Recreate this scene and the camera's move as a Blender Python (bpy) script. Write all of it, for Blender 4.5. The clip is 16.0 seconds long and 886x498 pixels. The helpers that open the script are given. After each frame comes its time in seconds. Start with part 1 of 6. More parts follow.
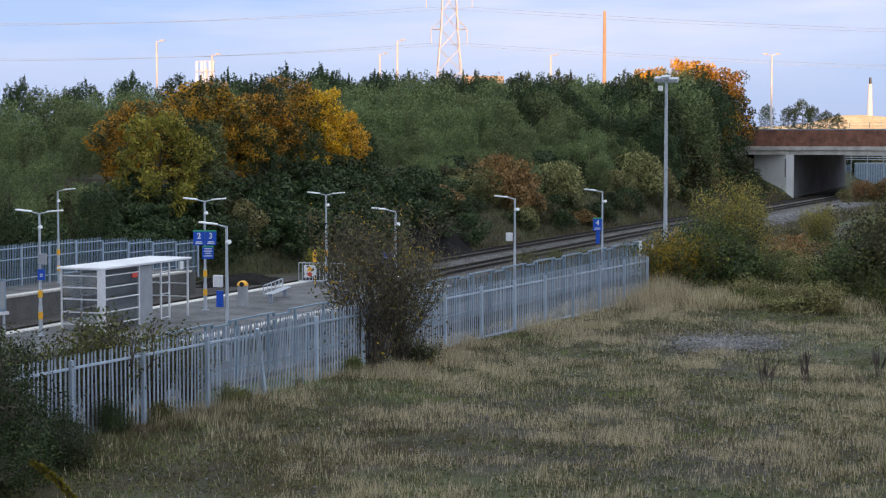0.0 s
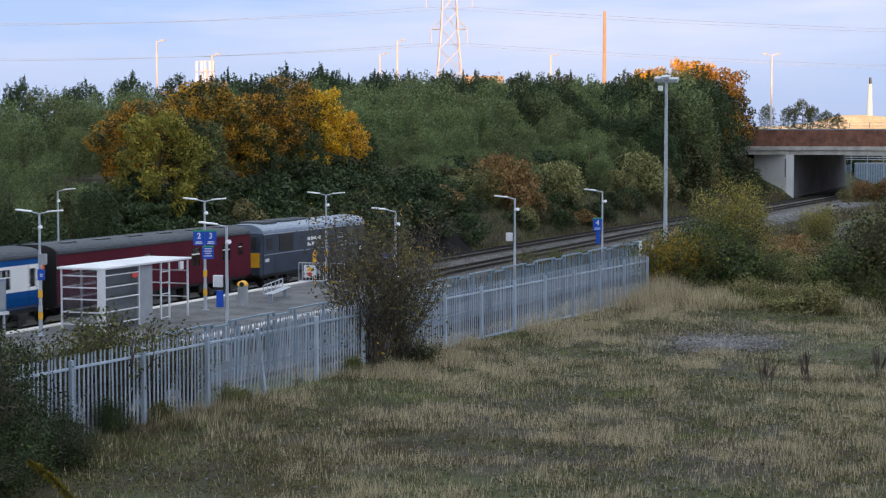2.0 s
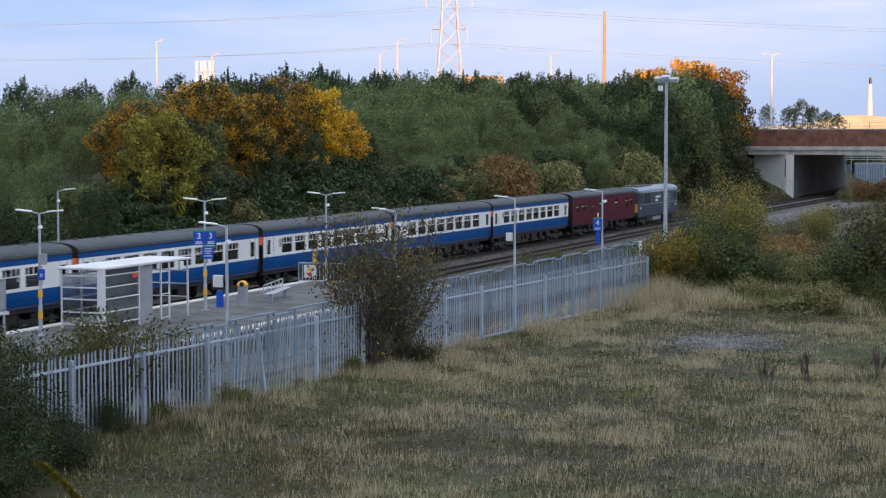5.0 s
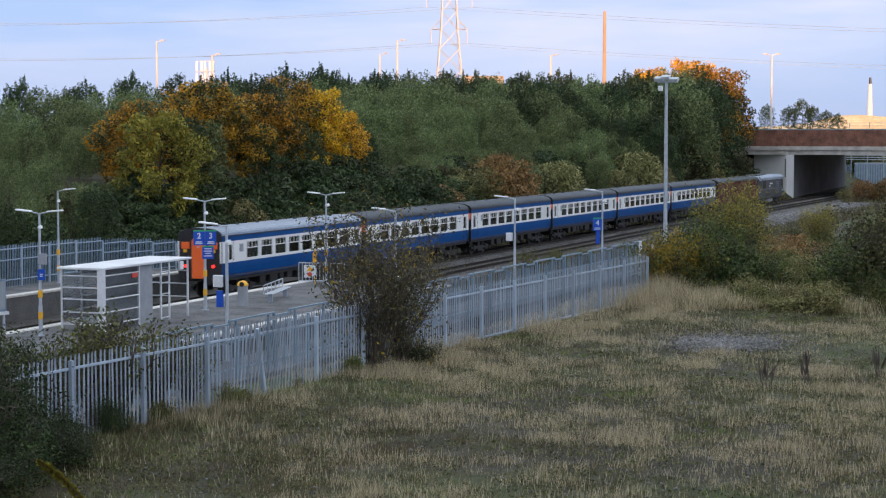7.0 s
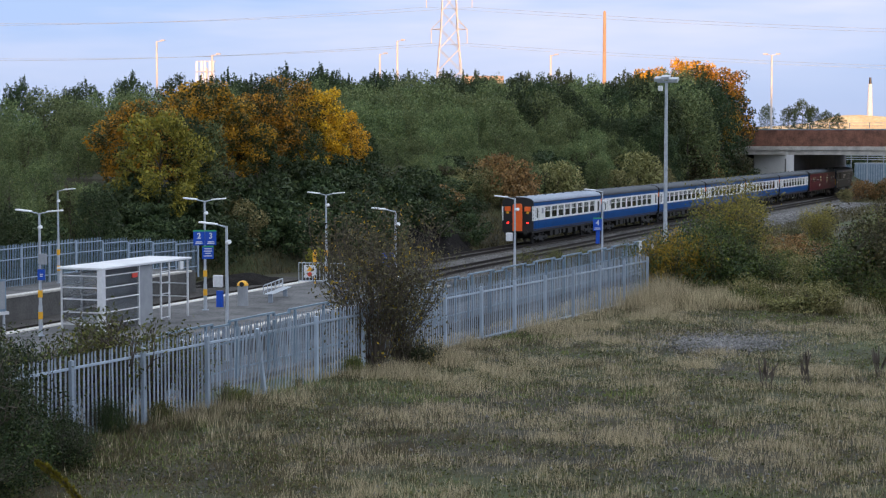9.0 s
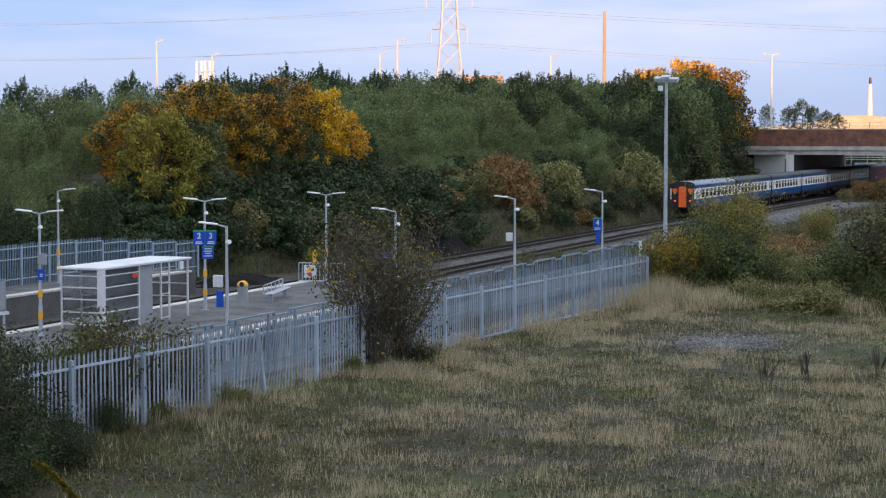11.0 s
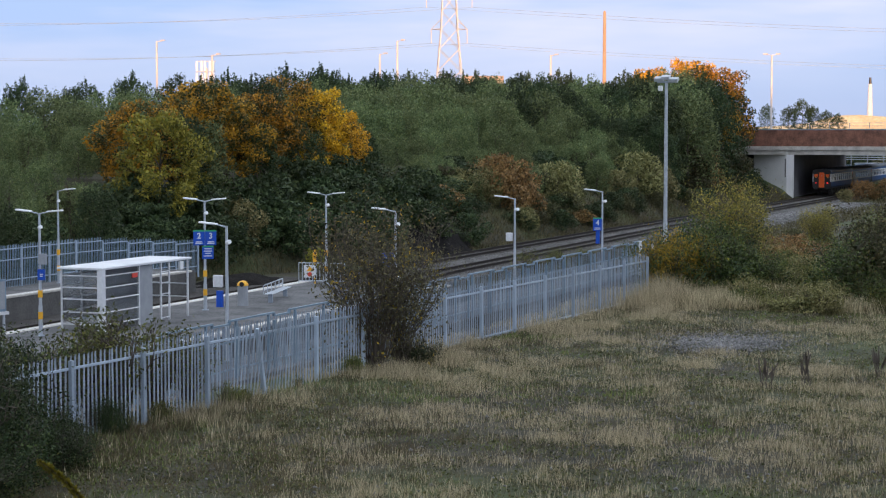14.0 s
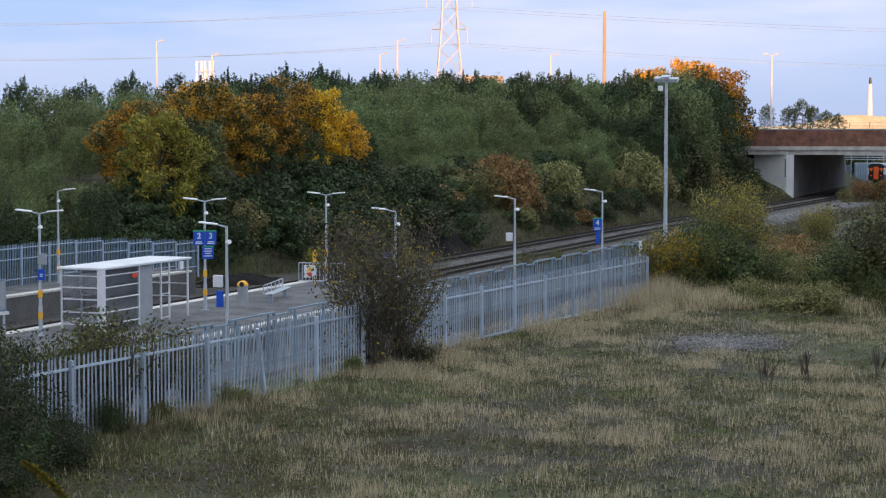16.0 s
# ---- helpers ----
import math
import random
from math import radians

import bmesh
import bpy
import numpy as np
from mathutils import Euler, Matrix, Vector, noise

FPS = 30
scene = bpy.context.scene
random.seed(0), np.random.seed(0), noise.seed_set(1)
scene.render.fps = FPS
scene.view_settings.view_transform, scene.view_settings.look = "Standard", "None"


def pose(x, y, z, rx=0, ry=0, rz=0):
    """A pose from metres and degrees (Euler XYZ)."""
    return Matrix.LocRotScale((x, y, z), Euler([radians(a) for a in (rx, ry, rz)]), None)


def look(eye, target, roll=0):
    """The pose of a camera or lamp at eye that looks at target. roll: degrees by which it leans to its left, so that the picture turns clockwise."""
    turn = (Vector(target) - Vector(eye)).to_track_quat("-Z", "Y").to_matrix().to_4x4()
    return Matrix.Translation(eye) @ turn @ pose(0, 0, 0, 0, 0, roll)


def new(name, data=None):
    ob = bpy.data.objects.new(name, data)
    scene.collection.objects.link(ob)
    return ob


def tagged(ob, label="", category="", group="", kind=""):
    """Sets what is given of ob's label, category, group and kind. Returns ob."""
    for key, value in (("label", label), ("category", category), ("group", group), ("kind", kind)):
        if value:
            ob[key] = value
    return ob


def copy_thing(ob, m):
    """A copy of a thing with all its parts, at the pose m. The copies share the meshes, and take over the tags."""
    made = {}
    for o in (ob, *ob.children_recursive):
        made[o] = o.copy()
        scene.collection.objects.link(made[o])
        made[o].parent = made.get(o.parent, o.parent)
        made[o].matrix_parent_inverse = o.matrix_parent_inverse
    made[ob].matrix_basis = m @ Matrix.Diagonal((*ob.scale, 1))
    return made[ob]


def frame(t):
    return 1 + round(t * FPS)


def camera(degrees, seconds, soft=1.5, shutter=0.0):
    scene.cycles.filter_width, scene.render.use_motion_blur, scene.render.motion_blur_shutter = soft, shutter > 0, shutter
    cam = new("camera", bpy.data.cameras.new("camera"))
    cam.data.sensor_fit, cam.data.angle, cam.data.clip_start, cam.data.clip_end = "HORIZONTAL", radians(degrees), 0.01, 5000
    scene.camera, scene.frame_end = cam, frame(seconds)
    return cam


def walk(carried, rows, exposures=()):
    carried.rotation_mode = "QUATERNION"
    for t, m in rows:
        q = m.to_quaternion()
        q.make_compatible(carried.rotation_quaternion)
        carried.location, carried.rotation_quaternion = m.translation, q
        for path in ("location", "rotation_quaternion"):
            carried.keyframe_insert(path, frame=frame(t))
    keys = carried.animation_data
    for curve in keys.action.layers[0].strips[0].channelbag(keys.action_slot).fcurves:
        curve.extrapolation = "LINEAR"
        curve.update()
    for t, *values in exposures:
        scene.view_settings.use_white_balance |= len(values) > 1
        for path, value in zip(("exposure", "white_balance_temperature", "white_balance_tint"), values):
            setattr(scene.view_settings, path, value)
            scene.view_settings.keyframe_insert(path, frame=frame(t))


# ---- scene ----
# a fixed camera on a bridge, looking along a railway that runs towards +y; rail tops at z = -0.22
cam = camera(27.01, 16.0, soft=1.2, shutter=0.2)
EYE = pose(48.88, -92.38, 9.085, 86.447, 0, 21.024)
walk(cam, [(0, EYE), (16, EYE)], exposures=[(0, 0.45), (16, 0.45)])

# ---- light ----
SUN_AZ, SUN_EL = radians(153.3), radians(2.4)   # low sun behind the camera
world = bpy.data.worlds.new("sky")
scene.world = world
world.use_nodes = True
wn, wl = world.node_tree.nodes, world.node_tree.links
sky = wn.new("ShaderNodeTexSky")
sky.sky_type = "NISHITA"
sky.sun_disc = False
sky.sun_elevation, sky.sun_rotation = radians(7.0), radians(153.3)
sky.air_density, sky.dust_density, sky.ozone_density = 1.0, 0.4, 4.0
wco = wn.new("ShaderNodeTexCoord")
wmap = wn.new("ShaderNodeMapping")
wmap.inputs["Scale"].default_value = (1.6, 1.6, 11.0)
cloud = wn.new("ShaderNodeTexNoise")
cloud.inputs["Scale"].default_value, cloud.inputs["Detail"].default_value, cloud.inputs["Roughness"].default_value = 1.6, 5.0, 0.55
cramp = wn.new("ShaderNodeValToRGB")
cramp.color_ramp.elements[0].position, cramp.color_ramp.elements[1].position = 0.39, 0.64
cmix = wn.new("ShaderNodeMix")
cmix.data_type = "RGBA"
cmix.inputs["B"].default_value = (5.7, 5.6, 6.6, 1)
wl.new(wco.outputs["Generated"], wmap.inputs["Vector"])
wl.new(wmap.outputs["Vector"], cloud.inputs["Vector"])
wl.new(cloud.outputs["Fac"], cramp.inputs["Fac"])
above = wn.new("ShaderNodeSeparateXYZ")
wl.new(wco.outputs["Generated"], above.inputs["Vector"])
lift = wn.new("ShaderNodeMapRange")
lift.interpolation_type = "SMOOTHSTEP"
lift.inputs["From Min"].default_value, lift.inputs["From Max"].default_value = 0.015, 0.075
lift.inputs["To Min"].default_value = 0.12
wl.new(above.outputs["Z"], lift.inputs["Value"])
thin = wn.new("ShaderNodeMath")
thin.operation = "MULTIPLY"
wl.new(cramp.outputs["Color"], thin.inputs[0])
wl.new(lift.outputs["Result"], thin.inputs[1])
wl.new(thin.outputs[0], cmix.inputs["Factor"])
tone = wn.new("ShaderNodeMix")
tone.data_type, tone.blend_type = "RGBA", "MULTIPLY"
tone.inputs["Factor"].default_value = 1.0
tone.inputs["B"].default_value = (0.98, 0.95, 1.32, 1)
wl.new(sky.outputs["Color"], tone.inputs["A"])
haze = wn.new("ShaderNodeMix")
haze.data_type = "RGBA"
haze.inputs["Factor"].default_value = 0.72
haze.inputs["B"].default_value = (3.3, 4.15, 6.6, 1)
wl.new(tone.outputs["Result"], haze.inputs["A"])
wl.new(haze.outputs["Result"], cmix.inputs["A"])

# the upper sky, out of view, is made brighter and paler to light the ground
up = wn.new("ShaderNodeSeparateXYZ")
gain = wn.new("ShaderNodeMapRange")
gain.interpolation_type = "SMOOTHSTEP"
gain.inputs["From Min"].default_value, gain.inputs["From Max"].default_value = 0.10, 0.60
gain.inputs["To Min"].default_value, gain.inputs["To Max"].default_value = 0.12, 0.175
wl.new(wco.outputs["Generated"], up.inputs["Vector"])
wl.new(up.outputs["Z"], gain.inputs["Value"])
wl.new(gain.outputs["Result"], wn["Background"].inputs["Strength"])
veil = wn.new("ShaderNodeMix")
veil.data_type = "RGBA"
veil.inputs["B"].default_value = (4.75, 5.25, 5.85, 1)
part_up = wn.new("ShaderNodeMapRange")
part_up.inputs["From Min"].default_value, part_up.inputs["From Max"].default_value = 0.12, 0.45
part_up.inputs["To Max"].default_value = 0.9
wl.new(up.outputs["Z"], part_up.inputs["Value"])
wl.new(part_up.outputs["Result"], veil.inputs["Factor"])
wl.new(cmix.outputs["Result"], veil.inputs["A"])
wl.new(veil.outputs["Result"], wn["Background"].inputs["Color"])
sun = new("sun", bpy.data.lights.new("sun", "SUN"))
sun.data.energy, sun.data.angle, sun.data.color = 5.0, radians(0.5), (1.0, 0.52, 0.25)
sun.matrix_world = look((0, 0, 60), (math.sin(SUN_AZ + math.pi) * 10, math.cos(SUN_AZ + math.pi) * 10, 60 - 10 * math.tan(SUN_EL)))


# ---- materials ----
def ramp_set(node, stops):
    els = node.color_ramp.elements
    while len(els) < len(stops):
        els.new(0.5)
    for el, (pos, col) in zip(els, stops):
        el.position, el.color = pos, (*col, 1)


def surface(name, c1, c2, scale=3.0, fine=60.0, rough=0.7, metal=0.0, bump=0.1, dist=0.02, stretch=(1, 1, 1), gloss=0.5, vary=0.0):
    """A surface whose colour varies at two scales, with fine relief."""
    m = bpy.data.materials.new(name)
    m.use_nodes = True
    n, l = m.node_tree.nodes, m.node_tree.links
    b = n["Principled BSDF"]
    co, mp = n.new("ShaderNodeTexCoord"), n.new("ShaderNodeMapping")
    mp.inputs["Scale"].default_value = stretch
    l.new(co.outputs["Object"], mp.inputs["Vector"])
    big, small = n.new("ShaderNodeTexNoise"), n.new("ShaderNodeTexNoise")
    big.inputs["Scale"].default_value, big.inputs["Detail"].default_value = scale, 5
    small.inputs["Scale"].default_value, small.inputs["Detail"].default_value = fine, 3
    for t in (big, small):
        l.new(mp.outputs["Vector"], t.inputs["Vector"])
    mix = n.new("ShaderNodeMath")
    mix.operation = "MULTIPLY_ADD"
    mix.inputs[1].default_value = 0.45
    l.new(small.outputs["Fac"], mix.inputs[0])
    half = n.new("ShaderNodeMath")
    half.operation = "MULTIPLY"
    half.inputs[1].default_value = 0.6
    l.new(big.outputs["Fac"], half.inputs[0])
    l.new(half.outputs[0], mix.inputs[2])
    r = n.new("ShaderNodeValToRGB")
    ramp_set(r, [(0.34, c1), (0.70, c2)])
    l.new(mix.outputs[0], r.inputs["Fac"])
    l.new(r.outputs["Color"], b.inputs["Base Color"])
    b.inputs["Roughness"].default_value, b.inputs["Metallic"].default_value = rough, metal
    b.inputs["Specular IOR Level"].default_value = gloss
    if vary:
        info, span, hsv = n.new("ShaderNodeObjectInfo"), n.new("ShaderNodeMapRange"), n.new("ShaderNodeHueSaturation")
        span.inputs["To Min"].default_value, span.inputs["To Max"].default_value = 1 - vary, 1 + vary * 0.6
        l.new(info.outputs["Random"], span.inputs["Value"])
        l.new(span.outputs["Result"], hsv.inputs["Value"])
        l.new(r.outputs["Color"], hsv.inputs["Color"])
        l.new(hsv.outputs["Color"], b.inputs["Base Color"])
    if bump:
        bp = n.new("ShaderNodeBump")
        bp.inputs["Strength"].default_value, bp.inputs["Distance"].default_value = bump, dist
        l.new(small.outputs["Fac"], bp.inputs["Height"])
        l.new(bp.outputs["Normal"], b.inputs["Normal"])
    return m


def leafy(name, stops, spread=0.25, rough=0.6, clump=0.35, cell=0.8):
    """Leaves: each blade has its own colour, each plant its own tone."""
    m = bpy.data.materials.new(name)
    m.use_nodes = True
    n, l = m.node_tree.nodes, m.node_tree.links
    b = n["Principled BSDF"]
    geo, info = n.new("ShaderNodeNewGeometry"), n.new("ShaderNodeObjectInfo")
    r = n.new("ShaderNodeValToRGB")
    ramp_set(r, stops)
    co, patch, mixed, widen = n.new("ShaderNodeTexCoord"), n.new("ShaderNodeTexNoise"), n.new("ShaderNodeMix"), n.new("ShaderNodeMapRange")
    patch.inputs["Scale"].default_value, patch.inputs["Detail"].default_value = cell, 2
    l.new(co.outputs["Object"], patch.inputs["Vector"])
    widen.inputs["From Min"].default_value, widen.inputs["From Max"].default_value = 0.3, 0.7
    l.new(patch.outputs["Fac"], widen.inputs["Value"])
    mixed.inputs["Factor"].default_value = clump
    l.new(geo.outputs["Random Per Island"], mixed.inputs["A"])
    l.new(widen.outputs["Result"], mixed.inputs["B"])
    l.new(mixed.outputs["Result"], r.inputs["Fac"])
    hsv = n.new("ShaderNodeHueSaturation")
    val = n.new("ShaderNodeMapRange")
    val.inputs["To Min"].default_value, val.inputs["To Max"].default_value = 1 - spread, 1 + spread
    l.new(info.outputs["Random"], val.inputs["Value"])
    l.new(val.outputs["Result"], hsv.inputs["Value"])
    hue = n.new("ShaderNodeMapRange")
    hue.inputs["To Min"].default_value, hue.inputs["To Max"].default_value = 0.485, 0.515
    l.new(info.outputs["Random"], hue.inputs["Value"])
    l.new(hue.outputs["Result"], hsv.inputs["Hue"])
    l.new(r.outputs["Color"], hsv.inputs["Color"])
    l.new(hsv.outputs["Color"], b.inputs["Base Color"])
    b.inputs["Roughness"].default_value = rough
    b.inputs["Specular IOR Level"].default_value = 0.25
    tr = n.new("ShaderNodeBsdfTranslucent")
    l.new(hsv.outputs["Color"], tr.inputs["Color"])
    ms = n.new("ShaderNodeMixShader")
    ms.inputs["Fac"].default_value = 0.22
    l.new(b.outputs["BSDF"], ms.inputs[1])
    l.new(tr.outputs["BSDF"], ms.inputs[2])
    l.new(ms.outputs["Shader"], n["Material Output"].inputs["Surface"])
    return m


def glow(name, col, strength):
    m = bpy.data.materials.new(name)
    m.use_nodes = True
    b = m.node_tree.nodes["Principled BSDF"]
    b.inputs["Base Color"].default_value = (*col, 1)
    b.inputs["Emission Color"].default_value = (*col, 1)
    b.inputs["Emission Strength"].default_value = strength
    return m


def glazing(name, tint=(0.75, 0.8, 0.82), rough=0.02):
    m = bpy.data.materials.new(name)
    m.use_nodes = True
    b = m.node_tree.nodes["Principled BSDF"]
    b.inputs["Base Color"].default_value = (*tint, 1)
    b.inputs["Roughness"].default_value = rough
    b.inputs["Transmission Weight"].default_value = 1.0
    b.inputs["IOR"].default_value = 1.45
    return m


M = dict(
    galv=surface("galvanised_steel", (0.36, 0.40, 0.45), (0.58, 0.62, 0.68), 2.0, 40, 0.5, 0.35, 0.05),
    galv_old=surface("weathered_galvanised_steel", (0.22, 0.27, 0.335), (0.46, 0.525, 0.61), 1.5, 30, 0.55, 0.25, 0.05, vary=0.25),
    post=surface("dull_galvanised_posts", (0.29, 0.36, 0.44), (0.50, 0.58, 0.68), 2.0, 40, 0.5, 0.25, 0.05, vary=0.2),
    bluegrey=surface("blue_grey_paint", (0.13, 0.20, 0.27), (0.25, 0.34, 0.43), 1.5, 30, 0.5, 0.1, 0.05),
    sooty=surface("sooty_concrete", (0.05, 0.05, 0.05), (0.14, 0.135, 0.13), 0.6, 12, 0.9, 0, 0.2),
    # concrete with the dimness under the bridge put into its colour
    tunnel=surface("shade_darkened_concrete", (0.13, 0.13, 0.135), (0.24, 0.24, 0.25), 0.3, 8, 0.85, 0, 0.2),
    backsteel=surface("dull_blue_steel", (0.17, 0.22, 0.29), (0.36, 0.43, 0.52), 1.5, 30, 0.55, 0.2, 0.05, vary=0.2),
    railblue=surface("faded_blue_grey_rail", (0.26, 0.34, 0.43), (0.42, 0.50, 0.60), 2.0, 30, 0.5, 0.1, 0.05),
    bright=surface("new_galvanised_steel", (0.48, 0.51, 0.55), (0.68, 0.71, 0.75), 2.0, 40, 0.5, 0.3, 0.05),
    tarmac=surface("tarmac", (0.022, 0.023, 0.026), (0.175, 0.175, 0.18), 0.7, 8, 0.9, 0, 0.7, 0.02),
    concrete=surface("concrete", (0.32, 0.30, 0.27), (0.66, 0.63, 0.58), 0.9, 9, 0.85, 0, 0.2),
    render=surface("pale_rendered_concrete", (0.70, 0.70, 0.71), (0.88, 0.88, 0.88), 0.4, 10, 0.8, 0, 0.2),
    brick=surface("red_brown_brick", (0.08, 0.042, 0.032), (0.34, 0.15, 0.10), 0.9, 6, 0.9, 0, 0.3),
    white=surface("white_paint", (0.56, 0.57, 0.60), (0.78, 0.79, 0.81), 1, 12, 0.5, 0, 0.05),
    ballast=surface("ballast", (0.030, 0.028, 0.028), (0.155, 0.148, 0.142), 0.5, 9, 0.95, 0, 1.0, 0.06),
    darkballast=surface("dark_ballast", (0.012, 0.011, 0.011), (0.075, 0.068, 0.063), 0.5, 9, 0.95, 0, 1.0, 0.05),
    rail=surface("rusty_rail_steel", (0.010, 0.008, 0.007), (0.028, 0.021, 0.017), 2, 30, 0.75, 0.0, 0.1, gloss=0.25),
    sleeper=surface("weathered_sleeper", (0.045, 0.04, 0.037), (0.12, 0.11, 0.10), 2, 20, 0.9, 0, 0.3),
    yellow=surface("yellow_paint", (0.75, 0.36, 0.02), (0.9, 0.48, 0.03), 2, 30, 0.5, 0, 0.05),
    orange=surface("signal_orange_paint", (0.85, 0.12, 0.02), (0.95, 0.17, 0.03), 1, 20, 0.45, 0, 0.03),
    blue=surface("rail_blue_paint", (0.0005, 0.055, 0.22), (0.001, 0.088, 0.31), 0.7, 20, 0.42, 0, 0.03, gloss=0.16),
    cream=surface("pale_grey_coach_paint", (0.76, 0.77, 0.77), (0.88, 0.88, 0.87), 0.7, 20, 0.35, 0, 0.03),
    maroon=surface("maroon_paint", (0.070, 0.005, 0.014), (0.115, 0.011, 0.026), 0.8, 20, 0.45, 0, 0.03, gloss=0.12),
    slate=surface("dark_slate_blue_paint", (0.024, 0.034, 0.055), (0.062, 0.078, 0.112), 0.8, 20, 0.4, 0, 0.03, gloss=0.35),
    roof=surface("sooty_grey_roof", (0.016, 0.021, 0.028), (0.095, 0.11, 0.13), 0.5, 12, 0.8, 0, 0.1, 0.02, (1, 0.15, 1)),
    silver=surface("weathered_silver_roof", (0.09, 0.13, 0.20), (0.33, 0.39, 0.47), 0.5, 12, 0.4, 0.1, 0.1, 0.02, (1, 0.2, 1)),
    black=surface("oily_black_metal", (0.012, 0.012, 0.013), (0.035, 0.033, 0.03), 2, 20, 0.6, 0.2, 0.1),
    dark=surface("black_paint", (0.012, 0.012, 0.014), (0.022, 0.022, 0.025), 2, 20, 0.45, 0, 0.05),
    signblue=surface("sign_blue", (0.003, 0.06, 0.42), (0.006, 0.085, 0.52), 2, 20, 0.4, 0, 0.0),
    signgreen=surface("sign_green", (0.03, 0.32, 0.14), (0.04, 0.36, 0.16), 2, 20, 0.4, 0, 0.0),
    grey=surface("grey_plastic", (0.26, 0.28, 0.31), (0.36, 0.38, 0.41), 2, 20, 0.5, 0, 0.05),
    red=surface("red_paint", (0.6, 0.05, 0.03), (0.7, 0.08, 0.05), 2, 20, 0.5, 0, 0.03),
    bark=surface("bark", (0.05, 0.04, 0.03), (0.13, 0.105, 0.08), 3, 25, 0.9, 0, 0.6),
    twig=surface("grey_brown_twigs", (0.05, 0.04, 0.035), (0.13, 0.105, 0.085), 3, 25, 0.9, 0, 0.3),
    soil=surface("dark_bare_soil", (0.005, 0.005, 0.005), (0.026, 0.023, 0.022), 1.2, 6, 1.0, 0, 1.0, 0.12, gloss=0.1),
    sand=surface("pale_dry_bank", (0.50, 0.34, 0.17), (0.80, 0.60, 0.34), 0.3, 1.5, 0.95, 0, 0.5, 0.3),
    glass=glazing("window_glass"),
    perspex=glazing("scratched_perspex", (0.86, 0.88, 0.9), 0.12),
    seat=surface("seat_cloth", (0.03, 0.035, 0.06), (0.06, 0.06, 0.09), 3, 30, 0.9),
    tail=glow("red_tail_lamp", (0.9, 0.02, 0.015), 2.6),
    lampwhite=surface("lamp_head_white", (0.80, 0.82, 0.84), (0.90, 0.91, 0.92), 2, 20, 0.4),
    farsteel=surface("pale_pylon_steel", (0.50, 0.46, 0.44), (0.66, 0.62, 0.60), 0.3, 4, 0.6, 0.1, 0.0),
    chimney=surface("pale_brick_chimney", (0.40, 0.24, 0.14), (0.55, 0.36, 0.22), 0.1, 2, 0.9),
)
